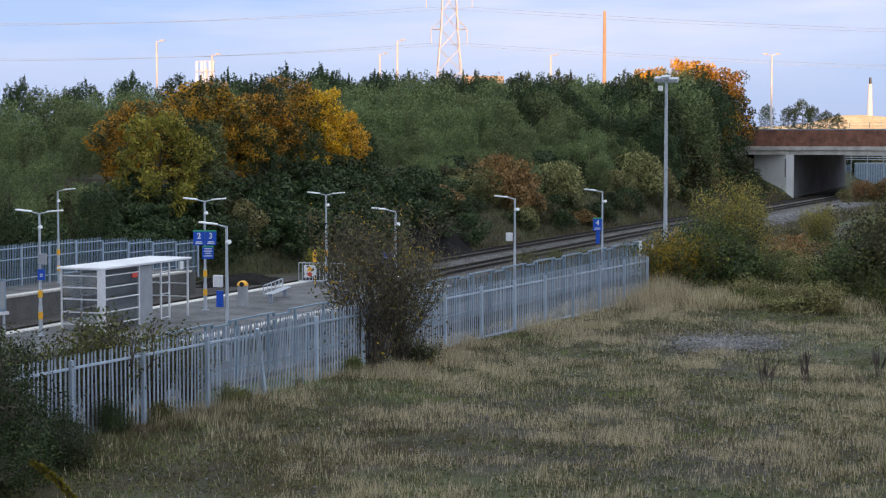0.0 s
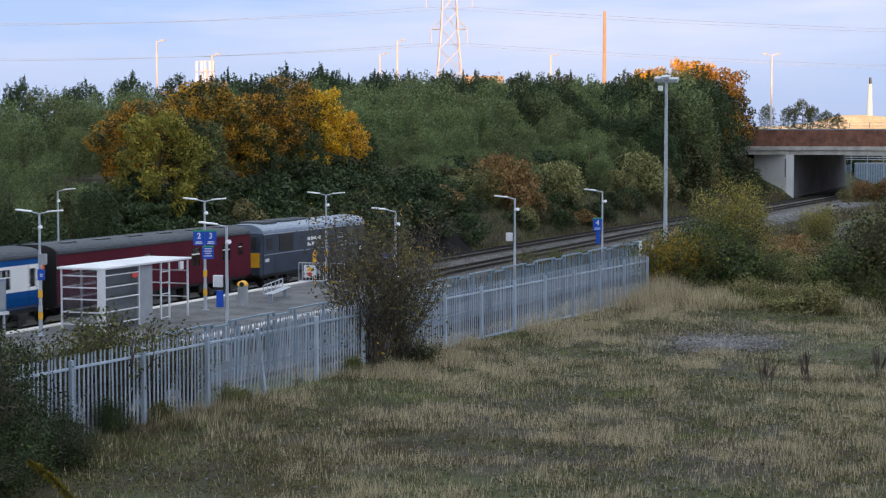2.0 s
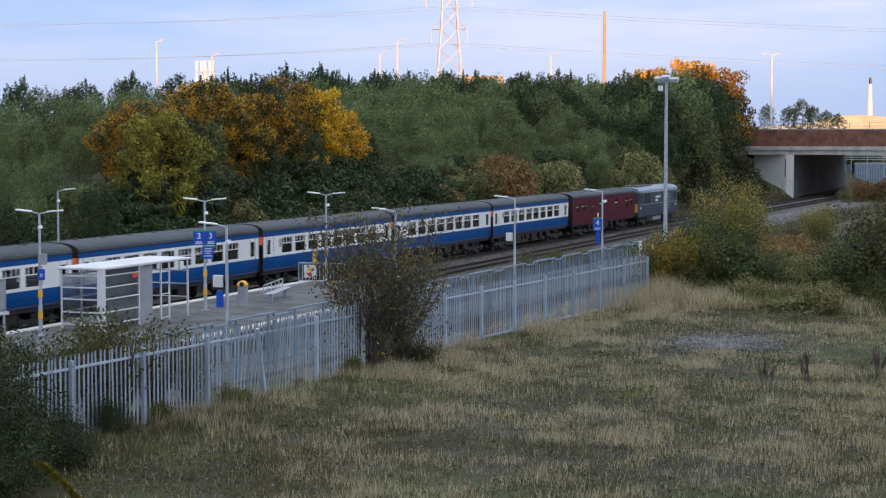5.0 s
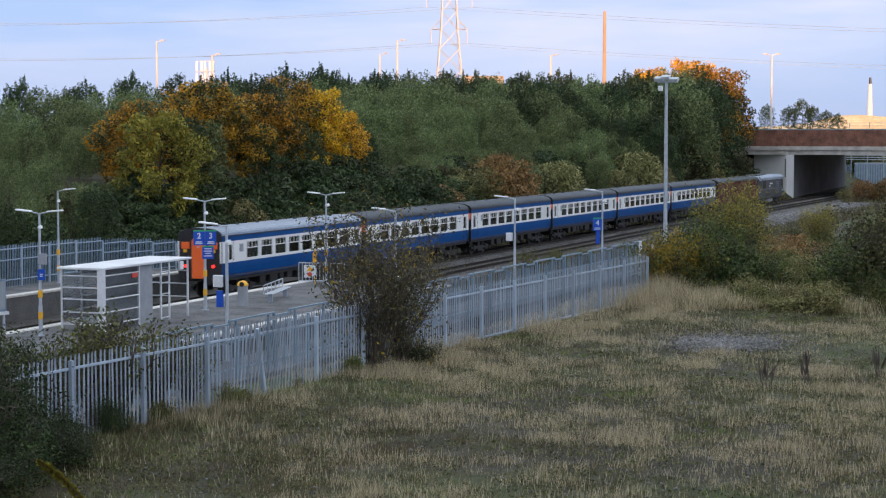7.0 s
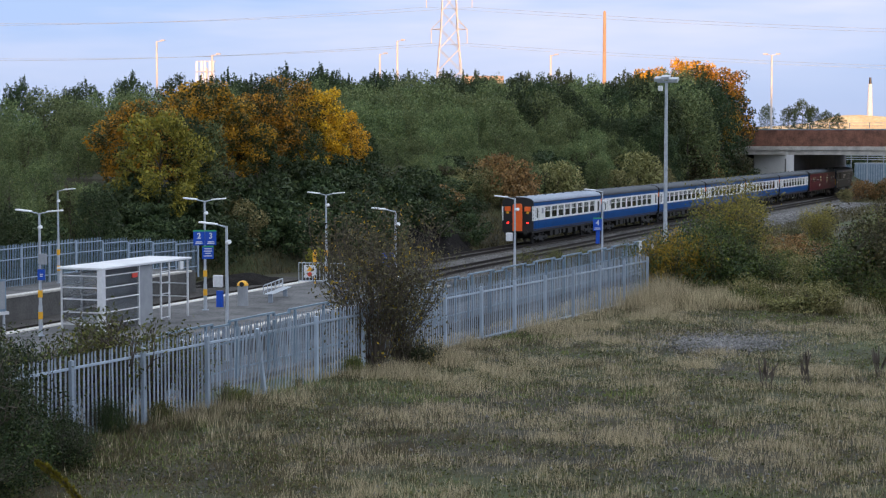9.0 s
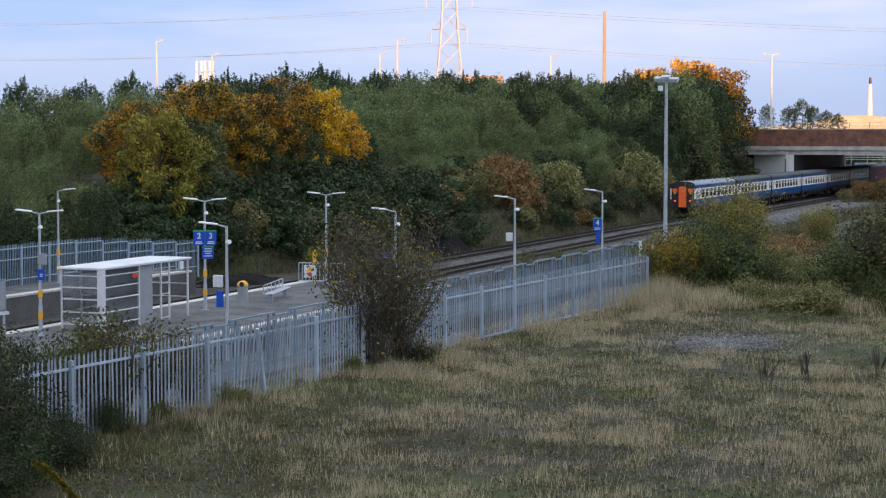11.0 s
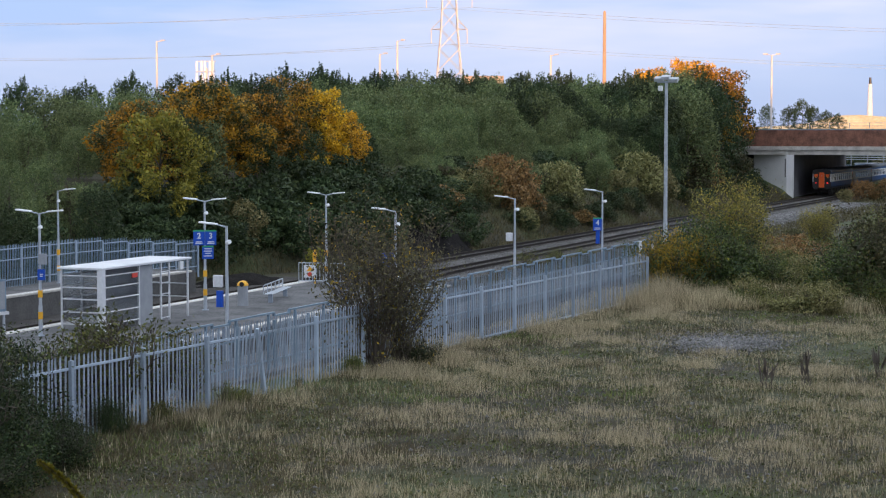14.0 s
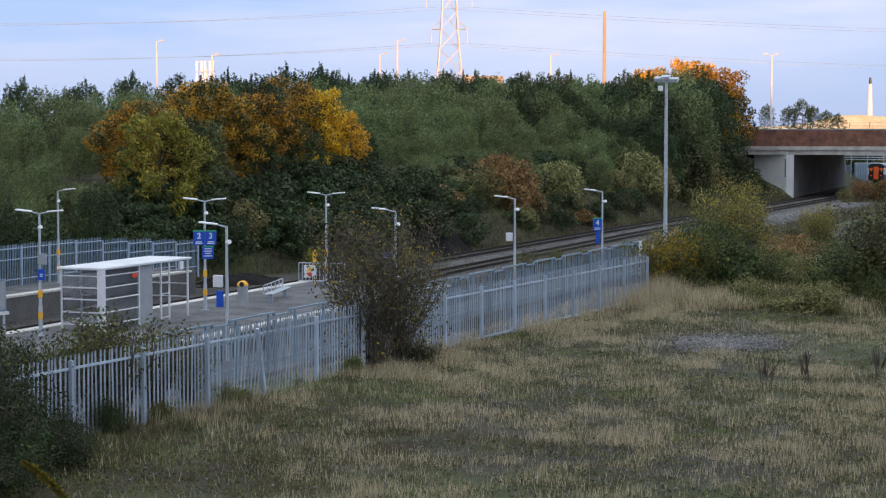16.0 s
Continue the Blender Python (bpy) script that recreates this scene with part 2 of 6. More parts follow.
G = dict(
    wood=leafy("grey_green_leaves", [(0.0, (0.030, 0.050, 0.025)), (0.42, (0.112, 0.150, 0.060)), (0.8, (0.235, 0.28, 0.112)), (1.0, (0.35, 0.35, 0.13))], 0.22, clump=0.45, cell=0.7),
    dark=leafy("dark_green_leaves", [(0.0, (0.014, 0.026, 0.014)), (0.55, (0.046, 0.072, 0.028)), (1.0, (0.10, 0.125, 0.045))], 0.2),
    orange=leafy("orange_autumn_leaves", [(0.0, (0.018, 0.026, 0.010)), (0.38, (0.055, 0.065, 0.018)), (0.52, (0.24, 0.13, 0.018)), (0.70, (0.60, 0.29, 0.022)), (0.84, (0.40, 0.22, 0.022)), (1.0, (0.13, 0.15, 0.03))], 0.2, clump=0.6, cell=0.55),
    gold=leafy("golden_autumn_leaves", [(0.0, (0.04, 0.035, 0.010)), (0.32, (0.24, 0.14, 0.016)), (0.5, (0.72, 0.39, 0.024)), (1.0, (0.92, 0.56, 0.04))], 0.1, clump=0.5, cell=0.6),
    lime=leafy("yellow_green_leaves", [(0.0, (0.035, 0.042, 0.012)), (0.42, (0.20, 0.20, 0.034)), (1.0, (0.50, 0.41, 0.05))], 0.1, clump=0.45, cell=0.6),
    spike=leafy("mustard_florets", [(0.0, (0.08, 0.07, 0.010)), (0.5, (0.19, 0.175, 0.018)), (1.0, (0.28, 0.25, 0.03))], 0.1),
    rust=leafy("rust_brown_leaves", [(0.0, (0.06, 0.042, 0.02)), (0.5, (0.24, 0.145, 0.06)), (0.8, (0.38, 0.22, 0.085)), (1.0, (0.22, 0.22, 0.08))], 0.15),
    scrub=leafy("mixed_scrub_leaves", [(0.0, (0.03, 0.03, 0.016)), (0.5, (0.075, 0.078, 0.034)), (0.85, (0.14, 0.125, 0.055)), (1.0, (0.19, 0.13, 0.05))]),
    hedge=leafy("olive_scrub_leaves", [(0.0, (0.035, 0.045, 0.014)), (0.5, (0.11, 0.125, 0.036)), (0.85, (0.23, 0.215, 0.065)), (1.0, (0.36, 0.25, 0.05))]),
    pale=leafy("pale_olive_leaves", [(0.0, (0.06, 0.065, 0.025)), (0.5, (0.20, 0.19, 0.075)), (1.0, (0.42, 0.37, 0.17))], 0.12),
    bramble=leafy("bramble_leaves", [(0.0, (0.010, 0.018, 0.008)), (0.55, (0.032, 0.052, 0.018)), (0.92, (0.085, 0.11, 0.034)), (1.0, (0.26, 0.16, 0.03))]),
    ivy=leafy("glossy_ivy_leaves", [(0.0, (0.012, 0.022, 0.009)), (0.45, (0.042, 0.066, 0.02)), (0.8, (0.15, 0.185, 0.05)), (1.0, (0.34, 0.26, 0.04))], 0.12, 0.45, clump=0.5, cell=1.3),
    amber=leafy("amber_hedge_leaves", [(0.0, (0.06, 0.06, 0.014)), (0.5, (0.30, 0.20, 0.025)), (1.0, (0.62, 0.38, 0.03))], 0.1),
    sallow=leafy("yellowing_sallow_leaves", [(0.0, (0.06, 0.06, 0.022)), (0.5, (0.20, 0.175, 0.05)), (1.0, (0.46, 0.33, 0.07))], 0.15),
    sparse=leafy("sparse_autumn_leaves", [(0.0, (0.04, 0.038, 0.026)), (0.5, (0.115, 0.105, 0.06)), (0.78, (0.19, 0.17, 0.075)), (0.86, (0.42, 0.29, 0.03)), (1.0, (0.70, 0.46, 0.04))]),
    bankgrass=leafy("brown_bank_grass", [(0.0, (0.03, 0.028, 0.014)), (0.5, (0.10, 0.088, 0.042)), (1.0, (0.24, 0.19, 0.11))], 0.05),
    stone=leafy("loose_ballast_stones", [(0.0, (0.07, 0.068, 0.068)), (0.5, (0.14, 0.135, 0.135)), (1.0, (0.27, 0.265, 0.265))], 0.05, 0.9),
    rubble=leafy("pale_broken_stone", [(0.0, (0.07, 0.07, 0.07)), (0.5, (0.18, 0.175, 0.175)), (1.0, (0.40, 0.395, 0.39))], 0.05, 0.9),
    straw=leafy("dry_grass_blades", [(0.0, (0.07, 0.062, 0.035)), (0.35, (0.25, 0.22, 0.125)), (0.7, (0.72, 0.62, 0.415)), (0.92, (0.62, 0.51, 0.33)), (1.0, (0.22, 0.24, 0.08))], 0.05, clump=0.2, cell=0.5),
    weed=leafy("low_weed_leaves", [(0.0, (0.022, 0.026, 0.010)), (0.5, (0.075, 0.085, 0.028)), (0.8, (0.15, 0.16, 0.05)), (1.0, (0.22, 0.15, 0.06))], 0.05),
    green=leafy("green_grass_blades", [(0.0, (0.05, 0.085, 0.018)), (0.6, (0.15, 0.225, 0.045)), (1.0, (0.30, 0.32, 0.11))], 0.05),
)


# ---- building helpers ----
def box(bm, x0, y0, z0, x1, y1, z1, m=None):
    vs = [bm.verts.new(Vector(p) if m is None else m @ Vector(p)) for p in
          ((x0, y0, z0), (x1, y0, z0), (x1, y1, z0), (x0, y1, z0), (x0, y0, z1), (x1, y0, z1), (x1, y1, z1), (x0, y1, z1))]
    for f in ((3, 2, 1, 0), (4, 5, 6, 7), (0, 1, 5, 4), (1, 2, 6, 5), (2, 3, 7, 6), (3, 0, 4, 7)):
        bm.faces.new([vs[i] for i in f])


def rod(bm, p0, p1, r0, r1=None, n=8):
    r1 = r0 if r1 is None else r1
    p0, p1 = Vector(p0), Vector(p1)
    q = (p1 - p0).to_track_quat("Z", "Y")
    rings = []
    for p, r in ((p0, r0), (p1, r1)):
        rings.append([bm.verts.new(p + q @ Vector((r * math.cos(2 * math.pi * i / n), r * math.sin(2 * math.pi * i / n), 0))) for i in range(n)])
    for i in range(n):
        bm.faces.new((rings[0][i], rings[0][(i + 1) % n], rings[1][(i + 1) % n], rings[1][i]))
    bm.faces.new(rings[0][::-1])
    bm.faces.new(rings[1])


def prism(bm, outline, y0, y1, m=None):
    """An outline in x and z, drawn out along y."""
    a = [bm.verts.new((x, y0, z)) for x, z in outline]
    b = [bm.verts.new((x, y1, z)) for x, z in outline]
    if m is not None:
        for v in a + b:
            v.co = m @ v.co
    k = len(outline)
    for i in range(k):
        bm.faces.new((a[i], b[i], b[(i + 1) % k], a[(i + 1) % k]))
    bm.faces.new(a)
    bm.faces.new(b[::-1])


def mesh_of(name, bm, material, bevel=0.0, smooth=False):
    if bevel:
        bmesh.ops.bevel(bm, geom=bm.edges[:], offset=bevel, segments=1, affect="EDGES", clamp_overlap=True)
    bmesh.ops.recalc_face_normals(bm, faces=bm.faces[:])
    me = bpy.data.meshes.new(name)
    bm.to_mesh(me)
    bm.free()
    me.materials.append(material)
    if smooth:
        me.polygons.foreach_set("use_smooth", [True] * len(me.polygons))
    return me


def part(name, bm, material, parent=None, label="", bevel=0.0, smooth=False):
    ob = new(name, mesh_of(name, bm, material, bevel, smooth))
    ob.parent = parent
    if label:
        tagged(ob, label)
    return ob


def share(name, me, parent, m):
    """One more object on a mesh that is there already."""
    ob = new(name, me)
    ob.parent = parent
    ob.matrix_basis = m
    return ob


def thing(name, m, label, category, group="", kind=""):
    ob = new(name)
    ob.empty_display_size = 0.2
    ob.matrix_basis = m
    return tagged(ob, label, category, group, kind)


def quick_mesh(name, verts, faces, material):
    """A mesh from numpy arrays; all faces have the same number of corners."""
    me = bpy.data.meshes.new(name)
    k = faces.shape[1]
    me.vertices.add(len(verts))
    me.vertices.foreach_set("co", np.ascontiguousarray(verts, dtype=np.float32).ravel())
    me.loops.add(faces.size)
    me.loops.foreach_set("vertex_index", np.ascontiguousarray(faces, dtype=np.int32).ravel())
    me.polygons.add(len(faces))
    me.polygons.foreach_set("loop_start", np.arange(0, faces.size, k, dtype=np.int32))
    me.polygons.foreach_set("loop_total", np.full(len(faces), k, dtype=np.int32))
    me.update(calc_edges=True)
    me.validate()
    me.materials.append(material)
    return me


# ---- the lie of the land ----
def smooth_step(a, b, v):
    t = np.clip((v - a) / (b - a), 0, 1)
    return t * t * (3 - 2 * t)


def bend(s):
    """How far the line has swung to the right, s metres along it."""
    return 8.74e-5 * s * s - 6.15e-7 * np.maximum(0, s - 100) ** 3


def fence_x(y):
    return 26.6 + 0.0781 * (y + 57.5)


def land(x, y):
    x, y = np.asarray(x, float), np.asarray(y, float)
    z = np.full(np.broadcast(x, y).shape, -0.62)
    # the field lies higher, behind the fence, and falls away beyond the scrub
    edge = fence_x(np.minimum(y, -18)) - 1.2
    field = 2.92 * smooth_step(-5.0, 0.0, x - edge) * (1 - 0.85 * smooth_step(2, 55, y - 0.3 * np.maximum(0, x - 40)))
    z = z + field
    # the bank on the far side of the line
    foot = -11.5 + 6.5 * smooth_step(8, 40, y) + bend(y)
    rise = np.maximum(0, foot - x)
    z = z + np.minimum(rise * 0.42, 5.6 + 0.02 * rise) + 0.6 * smooth_step(0, 2, rise)
    # the road's banks by the far bridge
    right = smooth_step(28, 44, x - bend(190))
    z = np.maximum(z, -0.62 + 9.0 * right * smooth_step(178, 190, y) * (1 - smooth_step(236, 250, y)))
    return z


def ground_grid(xs, ys, material, name):
    gx, gy = np.meshgrid(xs, ys)
    gz = land(gx, gy)
    rng = np.random.default_rng(5)
    near = (np.abs(gx) < 200) & (np.abs(gy) < 300)
    bumps = 0.02 * np.sin(gx * 0.9 + 1.3 * np.sin(gy * 0.5)) * np.sin(gy * 0.7 + gx * 0.3) + rng.normal(0, 0.012, gx.shape)
    gz = gz + np.where(near & (gx > fence_x(gy)), bumps, 0)
    v = np.stack([gx, gy, gz], -1).reshape(-1, 3)
    w, h = len(xs), len(ys)
    i = (np.arange(h - 1)[:, None] * w + np.arange(w - 1)[None]).ravel()
    me = quick_mesh(name, v, np.stack([i, i + 1, i + w + 1, i + w], -1), material)
    me.polygons.foreach_set("use_smooth", [True] * len(me.polygons))
    return new(name, me)


# ---- ground, tracks, platforms ----
def field_material():
    m = surface("rough_field_earth", (0.012, 0.011, 0.006), (0.055, 0.047, 0.026), 0.3, 4, 0.95, 0, 0.9, 0.08)
    n, l = m.node_tree.nodes, m.node_tree.links
    b = n["Principled BSDF"]
    patch, r, mix, co = n.new("ShaderNodeTexNoise"), n.new("ShaderNodeValToRGB"), n.new("ShaderNodeMix"), n.new("ShaderNodeTexCoord")
    patch.inputs["Scale"].default_value, patch.inputs["Detail"].default_value = 0.13, 6
    l.new(co.outputs["Object"], patch.inputs["Vector"])
    ramp_set(r, [(0.45, (0, 0, 0)), (0.62, (1, 1, 1))])
    l.new(patch.outputs["Fac"], r.inputs["Fac"])
    mix.data_type = "RGBA"
    mix.inputs["B"].default_value = (0.05, 0.065, 0.018, 1)
    old = b.inputs["Base Color"].links[0].from_socket
    l.new(old, mix.inputs["A"])
    l.new(r.outputs["Color"], mix.inputs["Factor"])
    l.new(mix.outputs["Result"], b.inputs["Base Color"])
    return m


def spaced(lo, hi, step, far):
    inner = np.arange(lo, hi + step / 2, step)
    out = np.array([5, 15, 40, 100, 250, 600, 1400, far])
    return np.concatenate([lo - out[::-1], inner, hi + out])


tagged(ground_grid(spaced(-60, 80, 0.8, 3500), spaced(-95, 260, 1.0, 4200), field_material(), "ground"),
       "rough grassy field and railway land in autumn", "ground", kind="structure")


def line_of_way(offset, y0, y1, step, shift=lambda y: 0.0):
    """Points along a track: x, y and the turn to the right."""
    pts = []
    y = y0
    while y <= y1:
        x = float(bend(y)) + offset + shift(y)
        x2 = float(bend(y + 0.5)) + offset + shift(y + 0.5)
        pts.append((x, y, math.atan2(x2 - x, 0.5)))
        y += step
    return pts


def track_bed(offset, y0, y1, shift=lambda y: 0.0, label=""):
    base = thing("railway_track", Matrix(), label, "railway track", "running lines", "structure")
    pts = line_of_way(offset, y0, y1, 2.0, shift)
    bm = bmesh.new()
    rows = [[bm.verts.new((x + d, y, z)) for d, z in ((-2.6, -0.68), (-1.7, -0.44), (1.7, -0.44), (2.6, -0.68))] for x, y, a in pts]
    for r, s in zip(rows, rows[1:]):
        for i in range(3):
            bm.faces.new((r[i], r[i + 1], s[i + 1], s[i]))
    part("ballast_bed", bm, M["ballast"], base, "grey-brown stone ballast")
    for side in (-0.755, 0.755):
        bm = bmesh.new()
        prof = ((-0.085, -0.42), (0.085, -0.42), (0.03, -0.37), (0.04, -0.27), (0.04, -0.22), (-0.04, -0.22), (-0.04, -0.27), (-0.03, -0.37))
        rows = [[bm.verts.new((x + side + d, y, z)) for d, z in prof] for x, y, a in pts]
        for r, s in zip(rows, rows[1:]):
            for i in range(8):
                bm.faces.new((r[i], r[(i + 1) % 8], s[(i + 1) % 8], s[i]))
        part("rail", bm, M["rail"], base, "rusty steel running rail")
    bm = bmesh.new()
    box(bm, -1.3, -0.13, -0.56, 1.3, 0.13, -0.415)
    me = mesh_of("sleeper", bm, M["sleeper"])
    for x, y, a in line_of_way(offset, max(y0, 0.0), min(y1, 200), 0.7, shift)[:290]:
        share("sleeper", me, base, pose(x, y, 0, 0, 0, -math.degrees(a)))
    return base


def diverge(y):
    """The platform line swings away from the through line towards the station."""
    return 5.2 * float(smooth_step(28, -30, np.float64(y))) if y < 28 else 0.0


track_bed(-1.4, -110, 420, label="through line on grey ballast")
track_bed(2.6, -110, 420, lambda y: 1.0 * float(1 - smooth_step(20, 110, np.float64(y))) + diverge(y) * 1.55, label="second line on grey ballast, leading to the near platform")


def station_ballast():
    xs, ys = np.arange(-9.0, 17.6, 0.7), np.arange(-64.0, 22.0, 1.0)
    gx, gy = np.meshgrid(xs, ys)
    gz = -0.60 + np.random.default_rng(33).normal(0, 0.012, gx.shape)
    w, h = len(xs), len(ys)
    i = (np.arange(h - 1)[:, None] * w + np.arange(w - 1)[None]).ravel()
    # a darker ballast colour than on the track beds
    me = quick_mesh("station_ballast", np.stack([gx, gy, gz], -1).reshape(-1, 3), np.stack([i, i + 1, i + w + 1, i + w], -1), M["darkballast"])
    tagged(new("station_ballast", me), "dark ballast between the station platforms", "ground", kind="structure")


station_ballast()


def platform(x0, x1, y0, y1, z, label, edge):
    base = thing("platform", Matrix(), label, "platform", "station platforms", "structure")
    bm = bmesh.new()
    box(bm, x0, y0, -0.6, x1, y1, z)
    part("platform_surface", bm, M["tarmac"], base, "worn dark tarmac surface")
    bm = bmesh.new()
    for e, d in edge:
        lo, hi = sorted((e, e + d * 0.06))
        box(bm, lo, y0, -0.6, hi, y1, z - 0.11)
    part("platform_wall", bm, M["sooty"], base, "sooty dark concrete platform wall")
    bm = bmesh.new()
    box(bm, -0.32, -0.745, z - 0.10, 0.32, 0.745, z + 0.012)
    cop = mesh_of("coping_slab", bm, M["concrete"], 0.01)
    bm = bmesh.new()
    box(bm, -0.06, -0.75, z + 0.013, 0.06, 0.75, z + 0.018)
    lin = mesh_of("edge_line", bm, M["white"])
    for e, d in edge:
        y = y0 + 0.75
        while y < y1:
            share("coping_slab", cop, base, pose(e - d * 0.22, y, 0))
            share("edge_line", lin, base, pose(e - d * 0.22, y, 0))
            y += 1.5
    return base


platform(3.85, 12.6, -60, 3.0, 0.75, "island platform with dark tarmac and a white edge line", [(3.85, -1), (12.6, 1)])
platform(-9.6, -6.1, -60, 8, 0.75, "far side platform with dark tarmac and a white edge line", [(-6.1, 1)])
platform(17.0, 20.2, -60, 16, 0.75, "near side platform in front of a steel fence", [])
ramp = thing("platform_ramp", Matrix(), "tarmac ramp at the end of the island platform", "platform", "station platforms", "structure")
bm = bmesh.new()
prism(bm, ((3.0, -0.6), (3.0, 0.748), (9.5, -0.3), (9.5, -0.6)), 4.2, 11.8, Matrix(((0, 1, 0, 0), (1, 0, 0, 0), (0, 0, 1, 0), (0, 0, 0, 1))))
part("ramp_surface", bm, M["tarmac"], ramp)


# ---- palisade fences ----
def pale_mesh(h, material, w=0.041):
    """One pressed steel pale with a split, pointed top."""
    bm = bmesh.new()
    top = [(-w, h - 0.09), (-w * 0.45, h), (0, h - 0.06), (w * 0.45, h), (w, h - 0.09)]
    xs = [(-w, 0.006), (-w * 0.4, -0.008), (0, -0.003), (w * 0.4, -0.008), (w, 0.006)]
    lo = [bm.verts.new((x, d, 0)) for x, d in xs]
    hi = [bm.verts.new((x, d, t[1])) for (x, d), t in zip(xs, top)]
    for i in range(4):
        bm.faces.new((lo[i], lo[i + 1], hi[i + 1], hi[i]))
    me = mesh_of("pale", bm, material)
    return me


def palisade(x, y, turn, bays, h, label, material, post_mat, pitch=0.16, bay=2.75, lean=None, top_z=None, limit=300, rails=(0.3, -0.3), low_from=0, width=0.036):
    """A fence along its own y, bay by bay; x, y, z of its foot."""
    base = thing("palisade_fence", pose(x, y, 0, 0, 0, turn), label, "fence", "palisade fences")
    bm = bmesh.new()
    box(bm, 0.03, -0.05, -0.3, 0.13, 0.05, h - 0.13)
    post = mesh_of("post", bm, post_mat, 0.008)
    bm = bmesh.new()
    box(bm, 0.006, -bay / 2, -0.03, 0.045, bay / 2, 0.03)
    rail = mesh_of("rail", bm, post_mat, 0.004)
    pale = pale_mesh(h, material, width)
    rnd = random.Random(7)
    count, rest = 0, []
    for b in range(bays):
        z = top_z(b) if top_z else 0.0
        tilt, after = (lean or {}).get(b, 0.0), (lean or {}).get(b + 1, 0.0)
        share("post", post, base, pose(0, b * bay, z, tilt))
        for r in (rails if b >= low_from else [v for v in rails if v < 0]):
            share("rail", rail, base, pose(0, (b + 0.5) * bay, z + (r if r > 0 else h + r)))
        for k in range(int(bay / pitch)):
            m = pose(rnd.uniform(-0.006, 0.006), b * bay + (k + 0.5) * pitch, z + rnd.uniform(-0.008, 0.008), (tilt * (1 - k * pitch / bay) ** 2 + after * (k * pitch / bay) ** 2) * 0.8 + rnd.gauss(0, 0.45), 0, 90 + rnd.gauss(0, 3))
            if count < limit:
                share("pale", pale, base, m)
            else:
                rest.append(m)
            count += 1
    share("post", post, base, pose(0, bays * bay, top_z(bays - 1) if top_z else 0.0))
    if rest:
        v0 = np.array([v.co for v in pale.vertices])
        f0 = np.array([p.vertices[:] for p in pale.polygons])
        vs = np.concatenate([v0 @ np.array(m.to_3x3()).T + np.array(m.translation) for m in rest])
        fs = np.concatenate([f0 + i * len(v0) for i in range(len(rest))])
        o = new("pale_row", quick_mesh("pale_row", vs, fs, material))
        o.parent = base
        tagged(o, kind="stuff")
    return base


front = palisade(26.6 - 0.2143 * 3, -57.5 - 2.743 * 3, -4.467, 17, 1.93, "tall galvanised steel palisade fence, one post leaning", M["galv_old"], M["post"],
                 lean={6: 12.0, 2: 1.5, 9: 1.0}, rails=(0.10, -0.32), low_from=9)
front.location.z = 2.3
side = palisade(-9.3, -33.5, 0, 12, 2.35, "blue-grey steel palisade fence behind the far platform", M["bluegrey"], M["railblue"], limit=240, rails=(0.4, -0.25, 1.5))
side.location.z = 0.75
side2 = palisade(-9.3, -0.45, -2, 5, 2.2, "sloping end of blue-grey palisade fence at the platform end", M["bluegrey"], M["railblue"], rails=(0.4, -0.25, 1.4), top_z=lambda b: -0.17 * b)
side2.location.z = 0.85
back = palisade(19.4, -47, -0.9, 23, 1.85, "galvanised palisade fence behind the near platform with a stepped top rail", M["backsteel"], M["bluegrey"], limit=300, rails=(0.3, -0.6))
back.location.z = 0.75
for k in range(14):
    bm = bmesh.new()
    y = 1.2 + k * 4.5
    box(bm, 0.15, y, 1.98, 0.24, y + 3.3, 2.04)
    box(bm, 0.15, y + 3.25, 1.88, 0.24, y + 3.33, 2.0)
    box(bm, 0.15, y + 3.3, 1.87, 0.24, y + 4.5, 1.93)
    box(bm, 0.15, y + 4.45, 1.88, 0.24, y + 4.53, 2.0)
    box(bm, 0.17, y + 0.4, 0.0, 0.25, y + 0.48, 2.0)
    box(bm, 0.17, y + 2.8, 0.0, 0.25, y + 2.88, 2.0)
    part("stepped_rail", bm, M["bluegrey"], back, "blue-grey stepped top rail")


